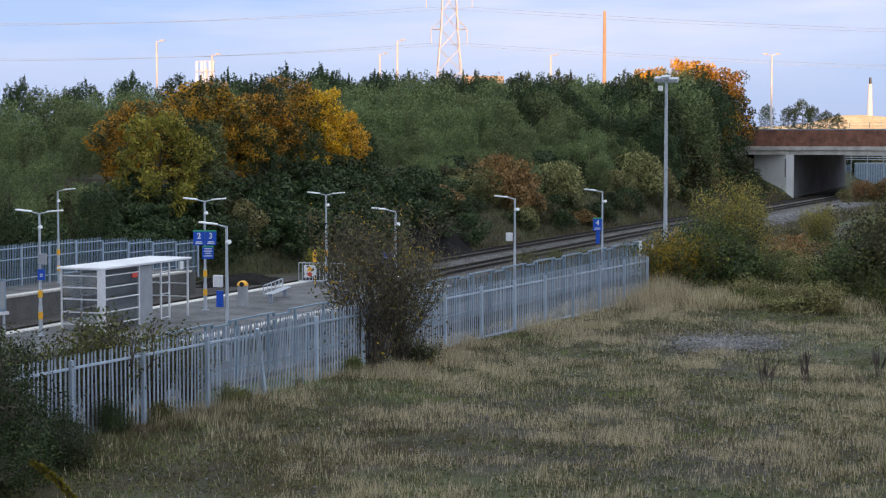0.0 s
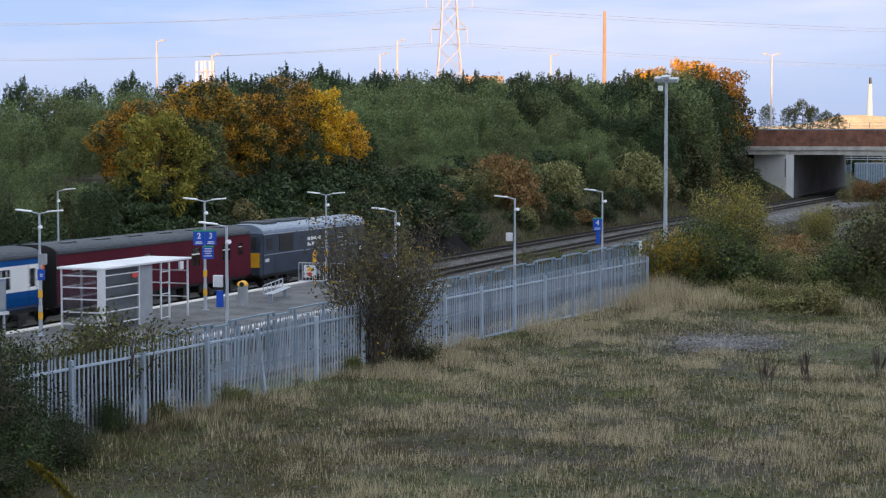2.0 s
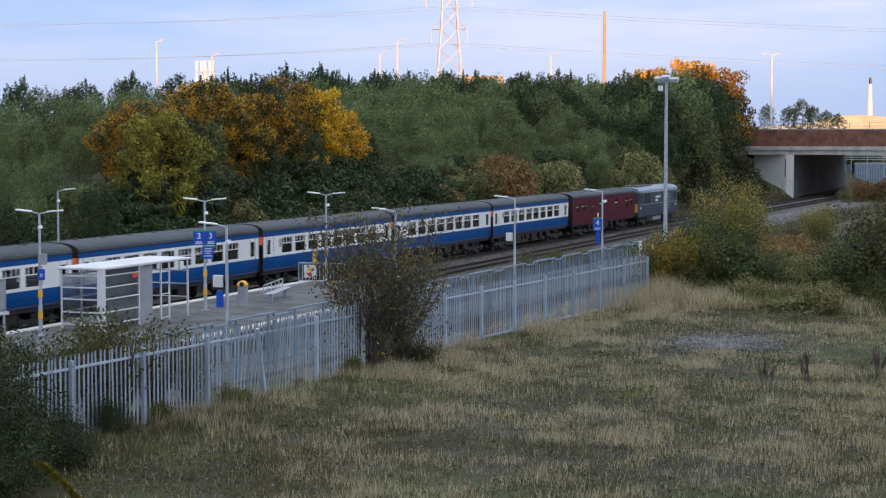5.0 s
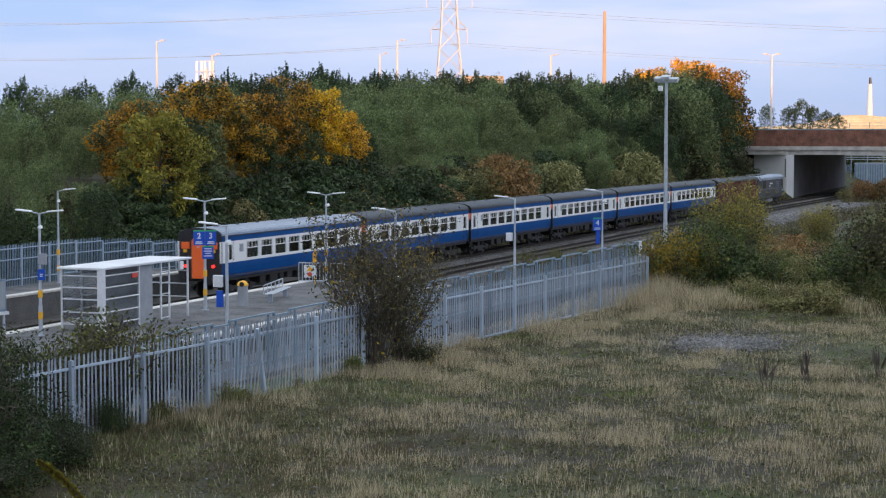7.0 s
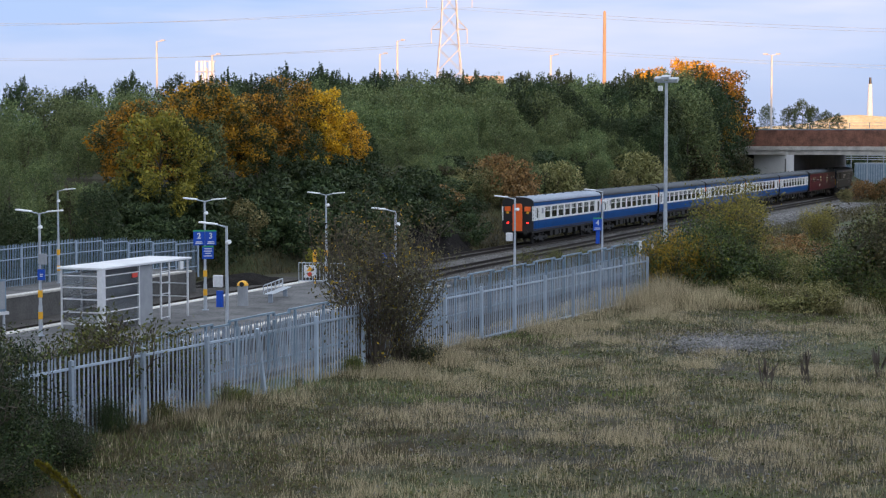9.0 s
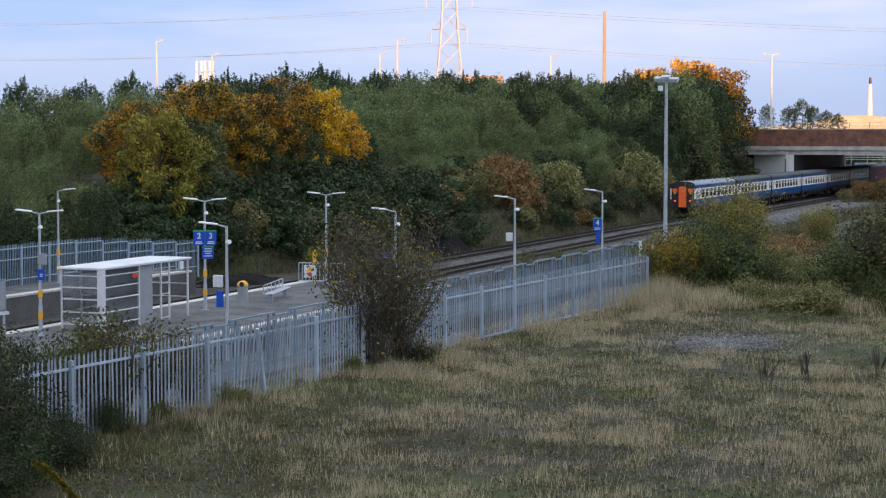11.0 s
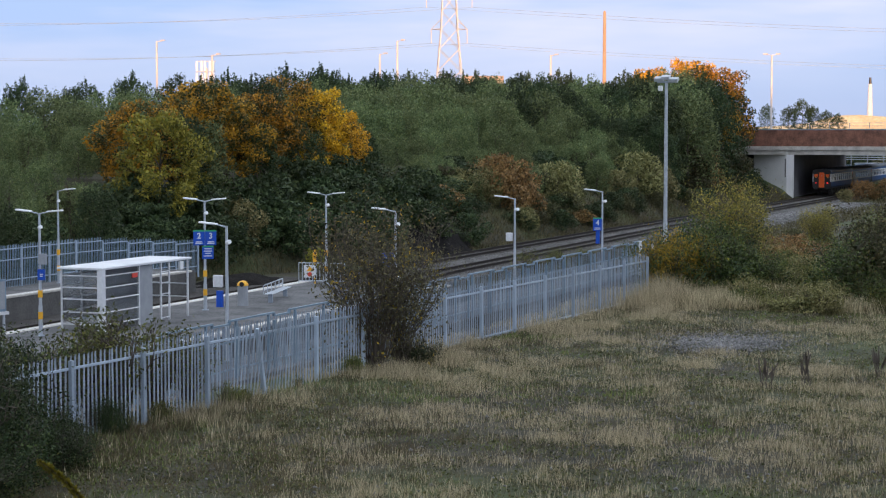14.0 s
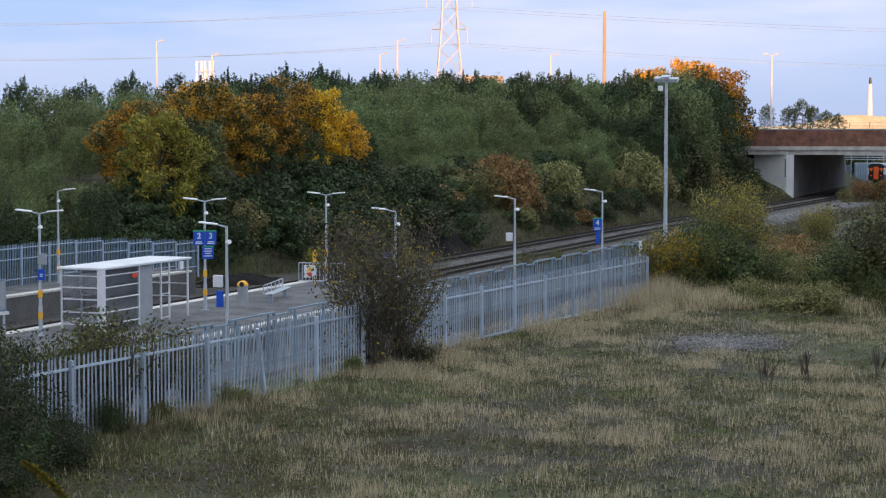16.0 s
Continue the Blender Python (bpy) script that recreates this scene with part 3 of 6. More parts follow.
# ---- the far bridge ----
def road_bridge():
    base = thing("road_bridge", pose(0, 190, 0), "concrete and brick road bridge over the railway", "bridge", kind="structure")
    z0, z1 = 6.0, 7.0
    bm = bmesh.new()
    box(bm, -30, 0.0, z0, 40, 51, z0 + 0.72)
    part("deck_beam", bm, M["concrete"], base, "stained pale concrete deck beam")
    bm = bmesh.new()
    box(bm, -30, -0.25, z0 + 0.72, 40, 45.2, z1 + 0.28)
    part("string_course", bm, M["concrete"], base, "grey concrete band under the parapet")
    for y in (-0.05, 44.5):
        bm = bmesh.new()
        box(bm, -30, y, z1 + 0.28, 40, y + 0.4, 9.75)
        part("parapet", bm, M["brick"], base, "red-brown brick parapet")
        bm = bmesh.new()
        box(bm, -30, y - 0.06, 9.75, 40, y + 0.46, 9.92)
        part("parapet_coping", bm, M["bluegrey"], base, "dark coping")
    # inner wall: darker colour than the abutment end, standing in for shade
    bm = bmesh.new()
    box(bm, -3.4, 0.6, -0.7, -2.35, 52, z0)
    part("abutment_wall", bm, M["tunnel"], base, "grey concrete wall under the bridge, darkened for shade")
    bm = bmesh.new()
    box(bm, -3.4, 0.0, -0.7, -2.33, 0.6, z0)
    part("abutment", bm, M["render"], base, "pale rendered concrete abutment end")
    bm = bmesh.new()
    vs = [(-3.3, -0.04, -0.7), (-3.3, -0.04, z0 + 0.70), (-9.0, 2.9, z0 + 0.70), (-9.0, 2.9, 3.4)]
    a = [bm.verts.new(v) for v in vs]
    b = [bm.verts.new((v[0], v[1] + 0.5, v[2])) for v in vs]
    bm.faces.new(a)
    bm.faces.new(b[::-1])
    for i in range(4):
        bm.faces.new((a[i], b[i], b[(i + 1) % 4], a[(i + 1) % 4]))
    part("wing_wall", bm, M["render"], base, "pale grey concrete wing wall")
    bm = bmesh.new()
    box(bm, -3.62, -0.06, 2.6, -3.5, 0.2, 5.4)
    part("drain_stain", bm, M["dark"], base, "dark vertical drain slot")
    for z in (10.35, 10.8):
        bm = bmesh.new()
        box(bm, -30, 0.12, z, 40, 0.17, z + 0.05)
        part("parapet_rail", bm, M["galv_old"], base, "thin rail over the parapet")
    for k in range(24):
        bm = bmesh.new()
        box(bm, -30 + 3 * k, 0.10, 9.9, -29.94 + 3 * k, 0.18, 10.85)
        part("rail_post", bm, M["galv_old"], base)
    bm = bmesh.new()
    box(bm, 30, 0.0, -0.7, 34, 45, z0 + 0.72)
    part("abutment", bm, M["render"], base)


road_bridge()

beyond = palisade(-6.0, 243, 0, 20, 3.7, "blue-grey palisade fence beyond the bridge", M["bluegrey"], M["bluegrey"], pitch=0.2, rails=(0.6, -0.4), width=0.08)
beyond.location.z = -0.4


def far_railing():
    ob = thing("guard_railing", pose(-7.0, 259, 0), "pale metal guard railing beyond the bridge", "railing")
    for z in (4.35, 4.75, 5.15):
        bm = bmesh.new()
        box(bm, 0, -0.04, z, 24, 0.04, z + 0.12)
        part("rail", bm, M["bright"], ob)
    for k in range(9):
        bm = bmesh.new()
        box(bm, k * 3.0 - 0.07, -0.07, float(land(-7.0 + 3 * k, 259)) - 0.2, k * 3.0 + 0.07, 0.07, 5.3)
        part("post", bm, M["galv"], ob)


far_railing()


def cabin(x, label):
    """A plain steel cabin with ribbed sides beyond the bridge."""
    ob = thing("site_cabin", pose(x, 266, -0.65), label, "cabin", "site cabins")
    bm = bmesh.new()
    box(bm, -3.0, -1.3, 0.0, 3.0, 1.3, 4.2)
    part("body", bm, M["railblue"], ob, "faded blue-grey steel body", 0.03)
    for k in range(13):
        bm = bmesh.new()
        box(bm, -2.85 + 0.46 * k, -1.36, 0.15, -2.68 + 0.46 * k, -1.29, 4.0)
        part("rib", bm, M["bluegrey"], ob)
    bm = bmesh.new()
    box(bm, -3.08, -1.4, 4.2, 3.08, 1.4, 4.32)
    part("roof", bm, M["galv"], ob, "pale steel roof")


for x in (-1.2, 5.2, 11.6):
    cabin(x, "faded blue-grey steel site cabin beyond the bridge")


def loose_ballast():
    """Stones that lie on the shoulders and between the sleepers of both lines."""
    rng = np.random.default_rng(21)
    n = 22000
    y = 8 + 125 * rng.random(n) ** 1.3
    shift = np.array([(1.0 * float(1 - smooth_step(20, 110, np.float64(v))) + diverge(v) * 1.55) for v in y])
    x = np.where(rng.random(n) < 0.4, bend(y) - 1.4 + rng.uniform(-2.7, 2.7, n), bend(y) + 2.6 + shift + rng.uniform(-2.7, 5.0, n))
    ok = ~((x > 3.6) & (x < 12.8) & (y < 10))
    x, y = x[ok], y[ok]
    k = len(x)
    oct6 = np.array([(1, 0, 0), (0, 1, 0), (-1, 0, 0), (0, -1, 0), (0, 0, 0.8), (0, 0, -0.8)])
    near = np.minimum(np.abs(x - bend(y) + 1.4), np.abs(x - bend(y) - 2.6 - shift[ok]))
    z = np.where(near < 1.75, -0.43, np.where(near < 2.6, -0.43 - 0.27 * (near - 1.75), land(x, y) + 0.02))
    v = oct6[None] * rng.uniform(0.02, 0.05, (k, 1, 1)) * rng.uniform(0.6, 1.4, (k, 6, 1)) + np.stack([x, y, z], -1)[:, None]
    f = np.array([(0, 1, 4), (1, 2, 4), (2, 3, 4), (3, 0, 4), (1, 0, 5), (2, 1, 5), (3, 2, 5), (0, 3, 5)])
    fs = (f[None] + 6 * np.arange(k)[:, None, None]).reshape(-1, 3)
    tagged(new("loose_ballast", quick_mesh("loose_ballast", v.reshape(-1, 3), fs, G["stone"])), "loose grey ballast stones along the tracks", "ballast", kind="stuff")


loose_ballast()


def stone_apron():
    """Pale broken stone tipped beside the second line."""
    rng = np.random.default_rng(37)
    k = 6500
    y = rng.uniform(98, 172, k)
    x = bend(y) + 5.2 + np.abs(rng.normal(0, 3.2, k))
    oct6 = np.array([(1, 0, 0), (0, 1, 0), (-1, 0, 0), (0, -1, 0), (0, 0, 0.8), (0, 0, -0.8)])
    v = oct6[None] * rng.uniform(0.06, 0.17, (k, 1, 1)) * rng.uniform(0.6, 1.4, (k, 6, 1)) + np.stack([x, y, land(x, y) + 0.05], -1)[:, None]
    f = np.array([(0, 1, 4), (1, 2, 4), (2, 3, 4), (3, 0, 4), (1, 0, 5), (2, 1, 5), (3, 2, 5), (0, 3, 5)])
    fs = (f[None] + 6 * np.arange(k)[:, None, None]).reshape(-1, 3)
    tagged(new("broken_stone", quick_mesh("broken_stone", v.reshape(-1, 3), fs, G["rubble"])), "pale grey broken stone beside the track", "stones", kind="stuff")


stone_apron()


# ---- trees and scrub ----
def leaf_cloud(name, seed, blobs, n, size, material, flat=0.0):
    """Many small leaves on lumpy shells: blobs are rows of centre and radii."""
    rng = np.random.default_rng(seed)
    B = np.array(blobs, float)
    w = B[:, 3] * B[:, 5]
    pick = rng.choice(len(B), n, p=w / w.sum())
    d = rng.normal(size=(n, 3))
    d /= np.linalg.norm(d, axis=1, keepdims=True)
    r = 0.62 + 0.38 * rng.random(n) ** 0.6 + rng.normal(0, 0.07, n)
    c = B[pick, :3] + d * B[pick, 3:6] * r[:, None]
    u = rng.normal(size=(n, 3))
    u /= np.linalg.norm(u, axis=1, keepdims=True)
    v = np.cross(u, d + 0.4 * rng.normal(size=(n, 3)))
    v /= np.linalg.norm(v, axis=1, keepdims=True) + 1e-9
    s = size * rng.uniform(0.6, 1.35, (n, 1))
    q = np.stack([c - u * s, c - v * s * 0.5, c + u * s, c + v * s * 0.5], 1).reshape(-1, 3)
    return quick_mesh(name, q, np.arange(4 * n).reshape(n, 4), material)


def limbs(name, seed, h, r, material, forks=7, lean=0.1, start=0.25):
    rnd = random.Random(seed)
    bm = bmesh.new()
    p, k = Vector((0, 0, -0.4)), 5
    tops = []
    for i in range(k):
        q = p + Vector((rnd.uniform(-lean, lean), rnd.uniform(-lean, lean), (h * 0.68 + 0.4) / k))
        rod(bm, p, q, r * (1 - i / k * 0.8), r * (1 - (i + 1) / k * 0.8), 7)
        p = q
        tops.append(q)
    for i in range(forks):
        b = tops[min(k - 1, int(i / forks * k))] * 1.0
        if b.z < h * start:
            b.z = h * start
        a = rnd.uniform(0, 6.28)
        e = b + Vector((math.cos(a), math.sin(a), rnd.uniform(0.5, 1.3))) * h * rnd.uniform(0.12, 0.20)
        rod(bm, b, e, r * 0.35, r * 0.1, 5)
    return mesh_of(name, bm, material)


def round_blobs(seed, h, w, n, low=0.25, tall=1.0, fat=1.0):
    rnd = random.Random(seed)
    out = []
    for i in range(n):
        t = (i + 0.5) / n
        z = h * (low + (0.92 - low) * t)
        reach = w * math.sin(math.pi * min(0.98, 0.18 + 0.80 * t)) ** 0.8
        a, d = i * 2.4 + rnd.uniform(-0.5, 0.5), rnd.uniform(0.35, 0.95) * reach
        s = w * rnd.uniform(0.26, 0.46) * fat
        out.append((d * math.cos(a), d * math.sin(a), min(z, h - s * tall), s, s, s * tall))
    for i in range(9):
        # leading shoots that stand out of the crown
        a, d = rnd.uniform(0, 6.28), rnd.uniform(0, 0.85) * w
        out.append((d * math.cos(a), d * math.sin(a), h * (0.97 - 0.30 * (d / w) ** 2) - 0.02 * h, 0.07 * w, 0.07 * w, 0.09 * h * rnd.uniform(0.7, 1.3)))
    return out


class Plant:
    """One kind of tree or bush, built once and then copied."""

    def __init__(self, name, label, category, group, crown, trunk, inner=None):
        self.args, self.crown, self.trunk, self.inner, self.first = (name, label, category, group), crown, trunk, inner, None

    def put(self, x, y, z, turn=0.0, size=1.0, tall=1.0):
        m = pose(x, y, z, 0, 0, turn) @ Matrix.Diagonal((size, size, size * tall, 1))
        if self.first is None:
            name, label, category, group = self.args
            self.first = thing(name, Matrix(), label, category, group)
            for n, me in (("trunk", self.trunk), ("crown", self.crown), ("lower_leaves", self.inner)):
                if me:
                    share(n, me, self.first, Matrix())
            self.first.matrix_basis = m
            return self.first
        made = copy_thing(self.first, Matrix())
        made.matrix_basis = m
        return made


def make(name, seed, h, w, n, leaves, size, mat, label, group, tall=1.0, low=0.2, category="tree", forks=7, trunk=0.14, fat=1.0):
    return Plant(name, label, category, group,
                 leaf_cloud("crown", seed, round_blobs(seed, h, w, n, low, tall, fat), leaves, size, mat),
                 limbs("trunk", seed, h, trunk, M["bark"], forks))


def plume_blobs(seed, h, w, n, low=0.1):
    """A domed crown of many upright, feathery shoots."""
    rnd = random.Random(seed)
    out = []
    for i in range(n):
        t = (i + 0.5) / n
        z = h * (low + (0.90 - low) * t ** 0.9)
        reach = w * (1 - ((z / h - 0.38) / 0.66) ** 2) ** 0.5 if abs(z / h - 0.38) < 0.66 else 0.1
        a, d = i * 2.4 + rnd.uniform(-0.6, 0.6), reach * rnd.uniform(0.5, 1.0)
        s = w * rnd.uniform(0.15, 0.27)
        out.append((d * math.cos(a), d * math.sin(a), z, s, s, s * rnd.uniform(1.5, 2.6)))
    for i in range(12):
        a, d = rnd.uniform(0, 6.28), rnd.uniform(0, 0.7) * w
        out.append((d * math.cos(a), d * math.sin(a), h * (0.95 - 0.25 * (d / w) ** 2), 0.06 * w, 0.06 * w, 0.09 * h * rnd.uniform(0.6, 1.3)))
    return out


def clump_blobs(seed, h, w, n, low=0.2):
    """A broad crown of many separate rounded clumps with gaps between them."""
    rnd = random.Random(seed)
    out = []
    for i in range(n):
        t = (i + 0.5) / n
        z = h * (low + (0.93 - low) * t)
        reach = w * max(0.15, math.sin(math.pi * min(0.95, 0.20 + 0.72 * t))) ** 0.6
        a, d = i * 2.4 + rnd.uniform(-0.7, 0.7), reach * rnd.uniform(0.45, 1.05)
        s = w * rnd.uniform(0.12, 0.27)
        out.append((d * math.cos(a), d * math.sin(a), z, s, s * rnd.uniform(0.8, 1.2), s * rnd.uniform(0.55, 0.85)))
    return out


def grown(seed, h, w, blobs, leaves, size, mat, label, group, trunk=0.14, forks=9, name="tree"):
    return Plant(name, label, name, group, leaf_cloud("crown", seed, blobs, leaves, size, mat), limbs("trunk", seed, h, trunk, M["bark"], forks))


WOOD = [grown(11 + i, 9.0, 3.1, plume_blobs(11 + i, 9.0, 3.1, 74), 6200, 0.135, G["wood"], "grey-green feathery young tree in a dense wood", "wood behind the line") for i in range(4)]
DARK = [grown(31 + i, 9.0, 3.0, clump_blobs(31 + i, 9.0, 3.0, 70, 0.1) + plume_blobs(35 + i, 9.2, 2.4, 14, 0.5), 6400, 0.12, G["dark"], "dark green tree in a dense wood", "wood behind the line") for i in range(3)]
ORANGE = [grown(41 + i, 9.0, 3.6, clump_blobs(41 + i, 9.0, 3.6, 100, 0.28), 9500, 0.125, G["orange"], "orange and green autumn tree on the bank", "autumn trees") for i in range(2)]
GOLD = grown(51, 9.0, 3.2, clump_blobs(51, 9.0, 3.2, 90, 0.22), 9500, 0.12, G["gold"], "golden orange autumn tree on the bank", "autumn trees")
LIME = grown(53, 8.0, 3.0, clump_blobs(53, 8.0, 3.0, 80, 0.2), 7500, 0.12, G["lime"], "yellow-green autumn tree on the bank", "autumn trees")
SCRUB = [make("bush", 61 + i, 3.0, 2.2, 14, 3000, 0.12, G["scrub"], "tangled olive and brown scrub bush", "bank scrub", 0.8, 0.05, "bush", 6, 0.05) for i in range(2)]
IVY = [make("bush", 71 + i, 3.0, 2.3, 14, 3000, 0.13, G["dark"], "dark ivy-covered bush on the bank", "bank scrub", 0.8, 0.05, "bush", 6, 0.05) for i in range(2)]
RUST = make("bush", 81, 3.5, 2.4, 14, 3400, 0.12, G["rust"], "rust-brown autumn bush on the bank", "bank scrub", 0.9, 0.05, "bush", 6, 0.05)
OLIVE = make("bush", 83, 3.5, 2.4, 14, 3400, 0.12, G["pale"], "pale olive bush on the bank", "bank scrub", 0.9, 0.05, "bush", 6, 0.05)


def at(x, y, dz=0.0):
    return (x, y, float(land(x, y)) + dz)


def plant_wood():
    rnd = random.Random(4)
    rows = ((-11.5, 0.40, 62, 164), (-15, 0.52, 62, 172), (-19, 0.66, 62, 186), (-16.5, 0.50, -22, 15), (-20.5, 0.68, -22, 17), (-25, 0.82, -24, 188), (-31, 0.92, -24, 190), (-38, 0.97, -14, 190), (-46, 1.04, -4, 190))
    for x0, share_of_top, ya, yb in rows:
        y = ya
        while y < yb:
            x = x0 + rnd.uniform(-2, 2) + float(bend(y))
            top = (10.8 + 0.0445 * y) * (share_of_top + (0.98 - share_of_top) * float(smooth_step(105, 165, np.float64(y))))
            foot = at(x, y, -0.2)
            size = (top - foot[2]) / 9.0 * rnd.uniform(0.84, 1.08) * (1 - 0.08 * float(smooth_step(150, 168, np.float64(y))))
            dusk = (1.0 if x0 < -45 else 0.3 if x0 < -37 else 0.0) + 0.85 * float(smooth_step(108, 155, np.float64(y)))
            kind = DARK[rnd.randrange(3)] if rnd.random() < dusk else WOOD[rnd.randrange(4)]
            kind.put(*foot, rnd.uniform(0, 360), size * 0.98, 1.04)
            y += rnd.uniform(3.2, 4.8) * (0.7 + 0.35 * size)


plant_wood()
for plant, x, y, s, t in ((ORANGE[0], -20.0, 22.6, 0.90, 0.95), (LIME, -17.4, 20.4, 1.05, 1.0), (DARK[2], -18.6, 25.6, 0.8, 0.95), (ORANGE[1], -20.0, 31.0, 0.98, 0.95), (ORANGE[0], -18.5, 32.5, 0.88, 0.95),
                          (ORANGE[1], -18.5, 38.0, 0.90, 0.95), (DARK[0], -20.0, 40.5, 0.92, 0.95), (ORANGE[0], -20.0, 45.0, 0.94, 0.98), (GOLD, -18.5, 48.5, 0.92, 0.98), (GOLD, -17.5, 51.0, 0.78, 0.95),
                          (DARK[1], -17.0, 55.0, 0.62, 0.9), (DARK[1], -17.2, 35.0, 0.66, 0.95), (DARK[0], -16.6, 42.0, 0.66, 0.95), (WOOD[0], -18.0, 27.5, 0.72, 0.95)):
    plant.put(*at(x + 2.2, y - 0.6, -0.3), x * 37, s * 1.06, t)


def plant_bank():
    rnd = random.Random(9)
    for k in range(145):
        y = rnd.uniform(-34, 178)
        if -26 < y < 12:
            continue
        foot = -11.5 + 6.5 * float(smooth_step(8, 40, np.float64(y))) + float(bend(y))
        d = rnd.uniform(0.8, 10.0)
        kind = (IVY[k % 2], IVY[1 - k % 2], SCRUB[k % 2], RUST, OLIVE, SCRUB[1 - k % 2])[rnd.choices(range(6), (6, 6, 3, 1, 1, 3))[0]]
        kind.put(*at(foot - d, y, -0.25), rnd.uniform(0, 360), 0.50 + 0.07 * d + rnd.uniform(0, 0.3), rnd.uniform(0.6, 1.0))
    for k in range(17):
        y = 13 + k * 2.3
        foot = -11.5 + 6.5 * float(smooth_step(8, 40, np.float64(y)))
        IVY[k % 2].put(*at(foot - 1.6 - 1.2 * (k % 3), y, -0.2), k * 67, 0.85 + 0.12 * (k % 4), 0.9)
    for k in range(20):
        y = 16 + k * 2.1
        foot = -11.5 + 6.5 * float(smooth_step(8, 40, np.float64(y)))
        IVY[k % 2].put(*at(foot - 4.5 - 1.5 * (k % 3), y, -0.2), k * 97, 1.0 + 0.12 * (k % 4), 0.95)
    # the bushes that stand out on the bank
    for kind, x, y, s in ((RUST, -9.6, 75.0, 1.5), (RUST, -8.6, 77.0, 1.2), (OLIVE, -8.4, 90.0, 1.35), (OLIVE, -12.6, 70.0, 0.8), (OLIVE, -11.2, 66.5, 0.75), (OLIVE, -8.0, 120.0, 1.55), (OLIVE, -6.8, 125.0, 1.2),
                          (SCRUB[0], -9.0, 150.0, 1.8), (RUST, -8.6, 153.0, 1.5), (SCRUB[1], -7.7, 165.0, 1.9), (LIME, -12.5, -13.5, 0.32), (LIME, -6.3, 26.0, 0.24),
                          (IVY[0], -5.6, 180.0, 0.5), (IVY[1], -7.6, 183.0, 0.7), (IVY[0], -4.4, 177.0, 0.45), (IVY[1], -9.2, 180.0, 1.0), (IVY[0], -6.2, 174.0, 0.9), (IVY[1], -4.6, 168.0, 0.7)):
        kind.put(*at(x, y, -0.1), x * 31, s)


plant_bank()
for k in range(11):
    y = -20 + 3.1 * k
    (IVY[k % 2] if k % 3 else DARK[k % 3]).put(*at(-13.0 - 1.2 * (k % 3), y, -0.2), k * 61, (0.95 if k % 3 else 0.5) + 0.1 * (k % 2), 1.0)


# ---- scrub at the edge of the field and along the fence ----
def stems(name, seed, h, w, n, material):
    """A thicket of thin, forking stems."""
    rnd = random.Random(seed)
    bm = bmesh.new()
    tips = []
    for i in range(n):
        a, out = rnd.uniform(0, 6.28), rnd.uniform(0.1, 1.0) * w
        p = Vector((math.cos(a) * 0.16 * w * rnd.random(), math.sin(a) * 0.16 * w * rnd.random(), -0.15))
        e = Vector((math.cos(a) * out, math.sin(a) * out, h * rnd.uniform(0.75, 1.12) * (1 - 0.15 * out / w)))
        k = 4
        for j in range(k):
            t = (j + 1) / k
            q = Vector((p.x, p.y, 0)).lerp(e, t)
            q.z = e.z * t ** 0.8
            q += Vector((rnd.gauss(0, 0.05), rnd.gauss(0, 0.05), 0)) * h * 0.3
            rod(bm, p, q, 0.02 * (1 - j / k * 0.7), 0.02 * (1 - (j + 1) / k * 0.75), 4)
            if j > 0:
                for _ in range(2):
                    s = p.lerp(q, rnd.random())
                    f = s + Vector((rnd.gauss(0, 1), rnd.gauss(0, 1), rnd.uniform(0.2, 1.2))).normalized() * h * rnd.uniform(0.08, 0.2)
                    rod(bm, s, f, 0.010, 0.004, 3)
                    tips.append(f)
            tips.append(q)
            p = q
    return mesh_of(name, bm, material), tips


def thicket(name, seed, h, w, n, leaves, size, mat, label, category="bush", spread=0.16, fill=0):
    me, tips = stems("stems", seed, h, w, n, M["twig"])
    rng = np.random.default_rng(seed)
    c = np.array([t[:] for t in tips])[rng.integers(0, len(tips), leaves)] + rng.normal(0, spread, (leaves, 3))
    c[:, 2] = np.maximum(c[:, 2], 0.05)
    u, v = rng.normal(size=(2, leaves, 3))
    u /= np.linalg.norm(u, axis=1, keepdims=True)
    v = np.cross(u, v)
    v /= np.linalg.norm(v, axis=1, keepdims=True)
    s = size * rng.uniform(0.6, 1.4, (leaves, 1))
    q = np.stack([c - u * s, c - v * s * 0.42, c + u * s, c + v * s * 0.42], 1).reshape(-1, 3)
    crown = quick_mesh("leaves", q, np.arange(4 * leaves).reshape(leaves, 4), mat)
    inner = leaf_cloud("lower_leaves", seed, round_blobs(seed, h * 0.85, w * 0.95, 18, 0.02), fill, size * 1.25, mat) if fill else None
    return Plant(name, label, category, "field edge scrub", crown, me, inner)


BUDDLEIA = thicket("bush", 5, 4.4, 1.95, 46, 6500, 0.05, G["sparse"], "half-bare autumn bush growing through the palisade fence", spread=0.18, fill=1300)
THORN = [thicket("bush", 21 + i, 3.6, 2.2, 44, 5000, 0.06, G["hedge"], "dense olive and yellow autumn thicket at the edge of the field", spread=0.24, fill=7000) for i in range(2)]
SALLOW = thicket("bush", 27, 4.6, 1.9, 46, 9000, 0.06, G["sallow"], "tall yellow-green sallow with bare twigs on top", spread=0.2)
BRAMBLE = [thicket("bramble", 33 + i, 2.0, 1.8, 40, 7000, 0.040, G["bramble"], "dark green bramble against the palisade fence", "bramble", 0.2, 5000) for i in range(2)]
DARKBUSH = thicket("bush", 37, 3.8, 2.6, 44, 5000, 0.065, G["scrub"], "large dark green bush at the edge of the field", spread=0.26, fill=10000)
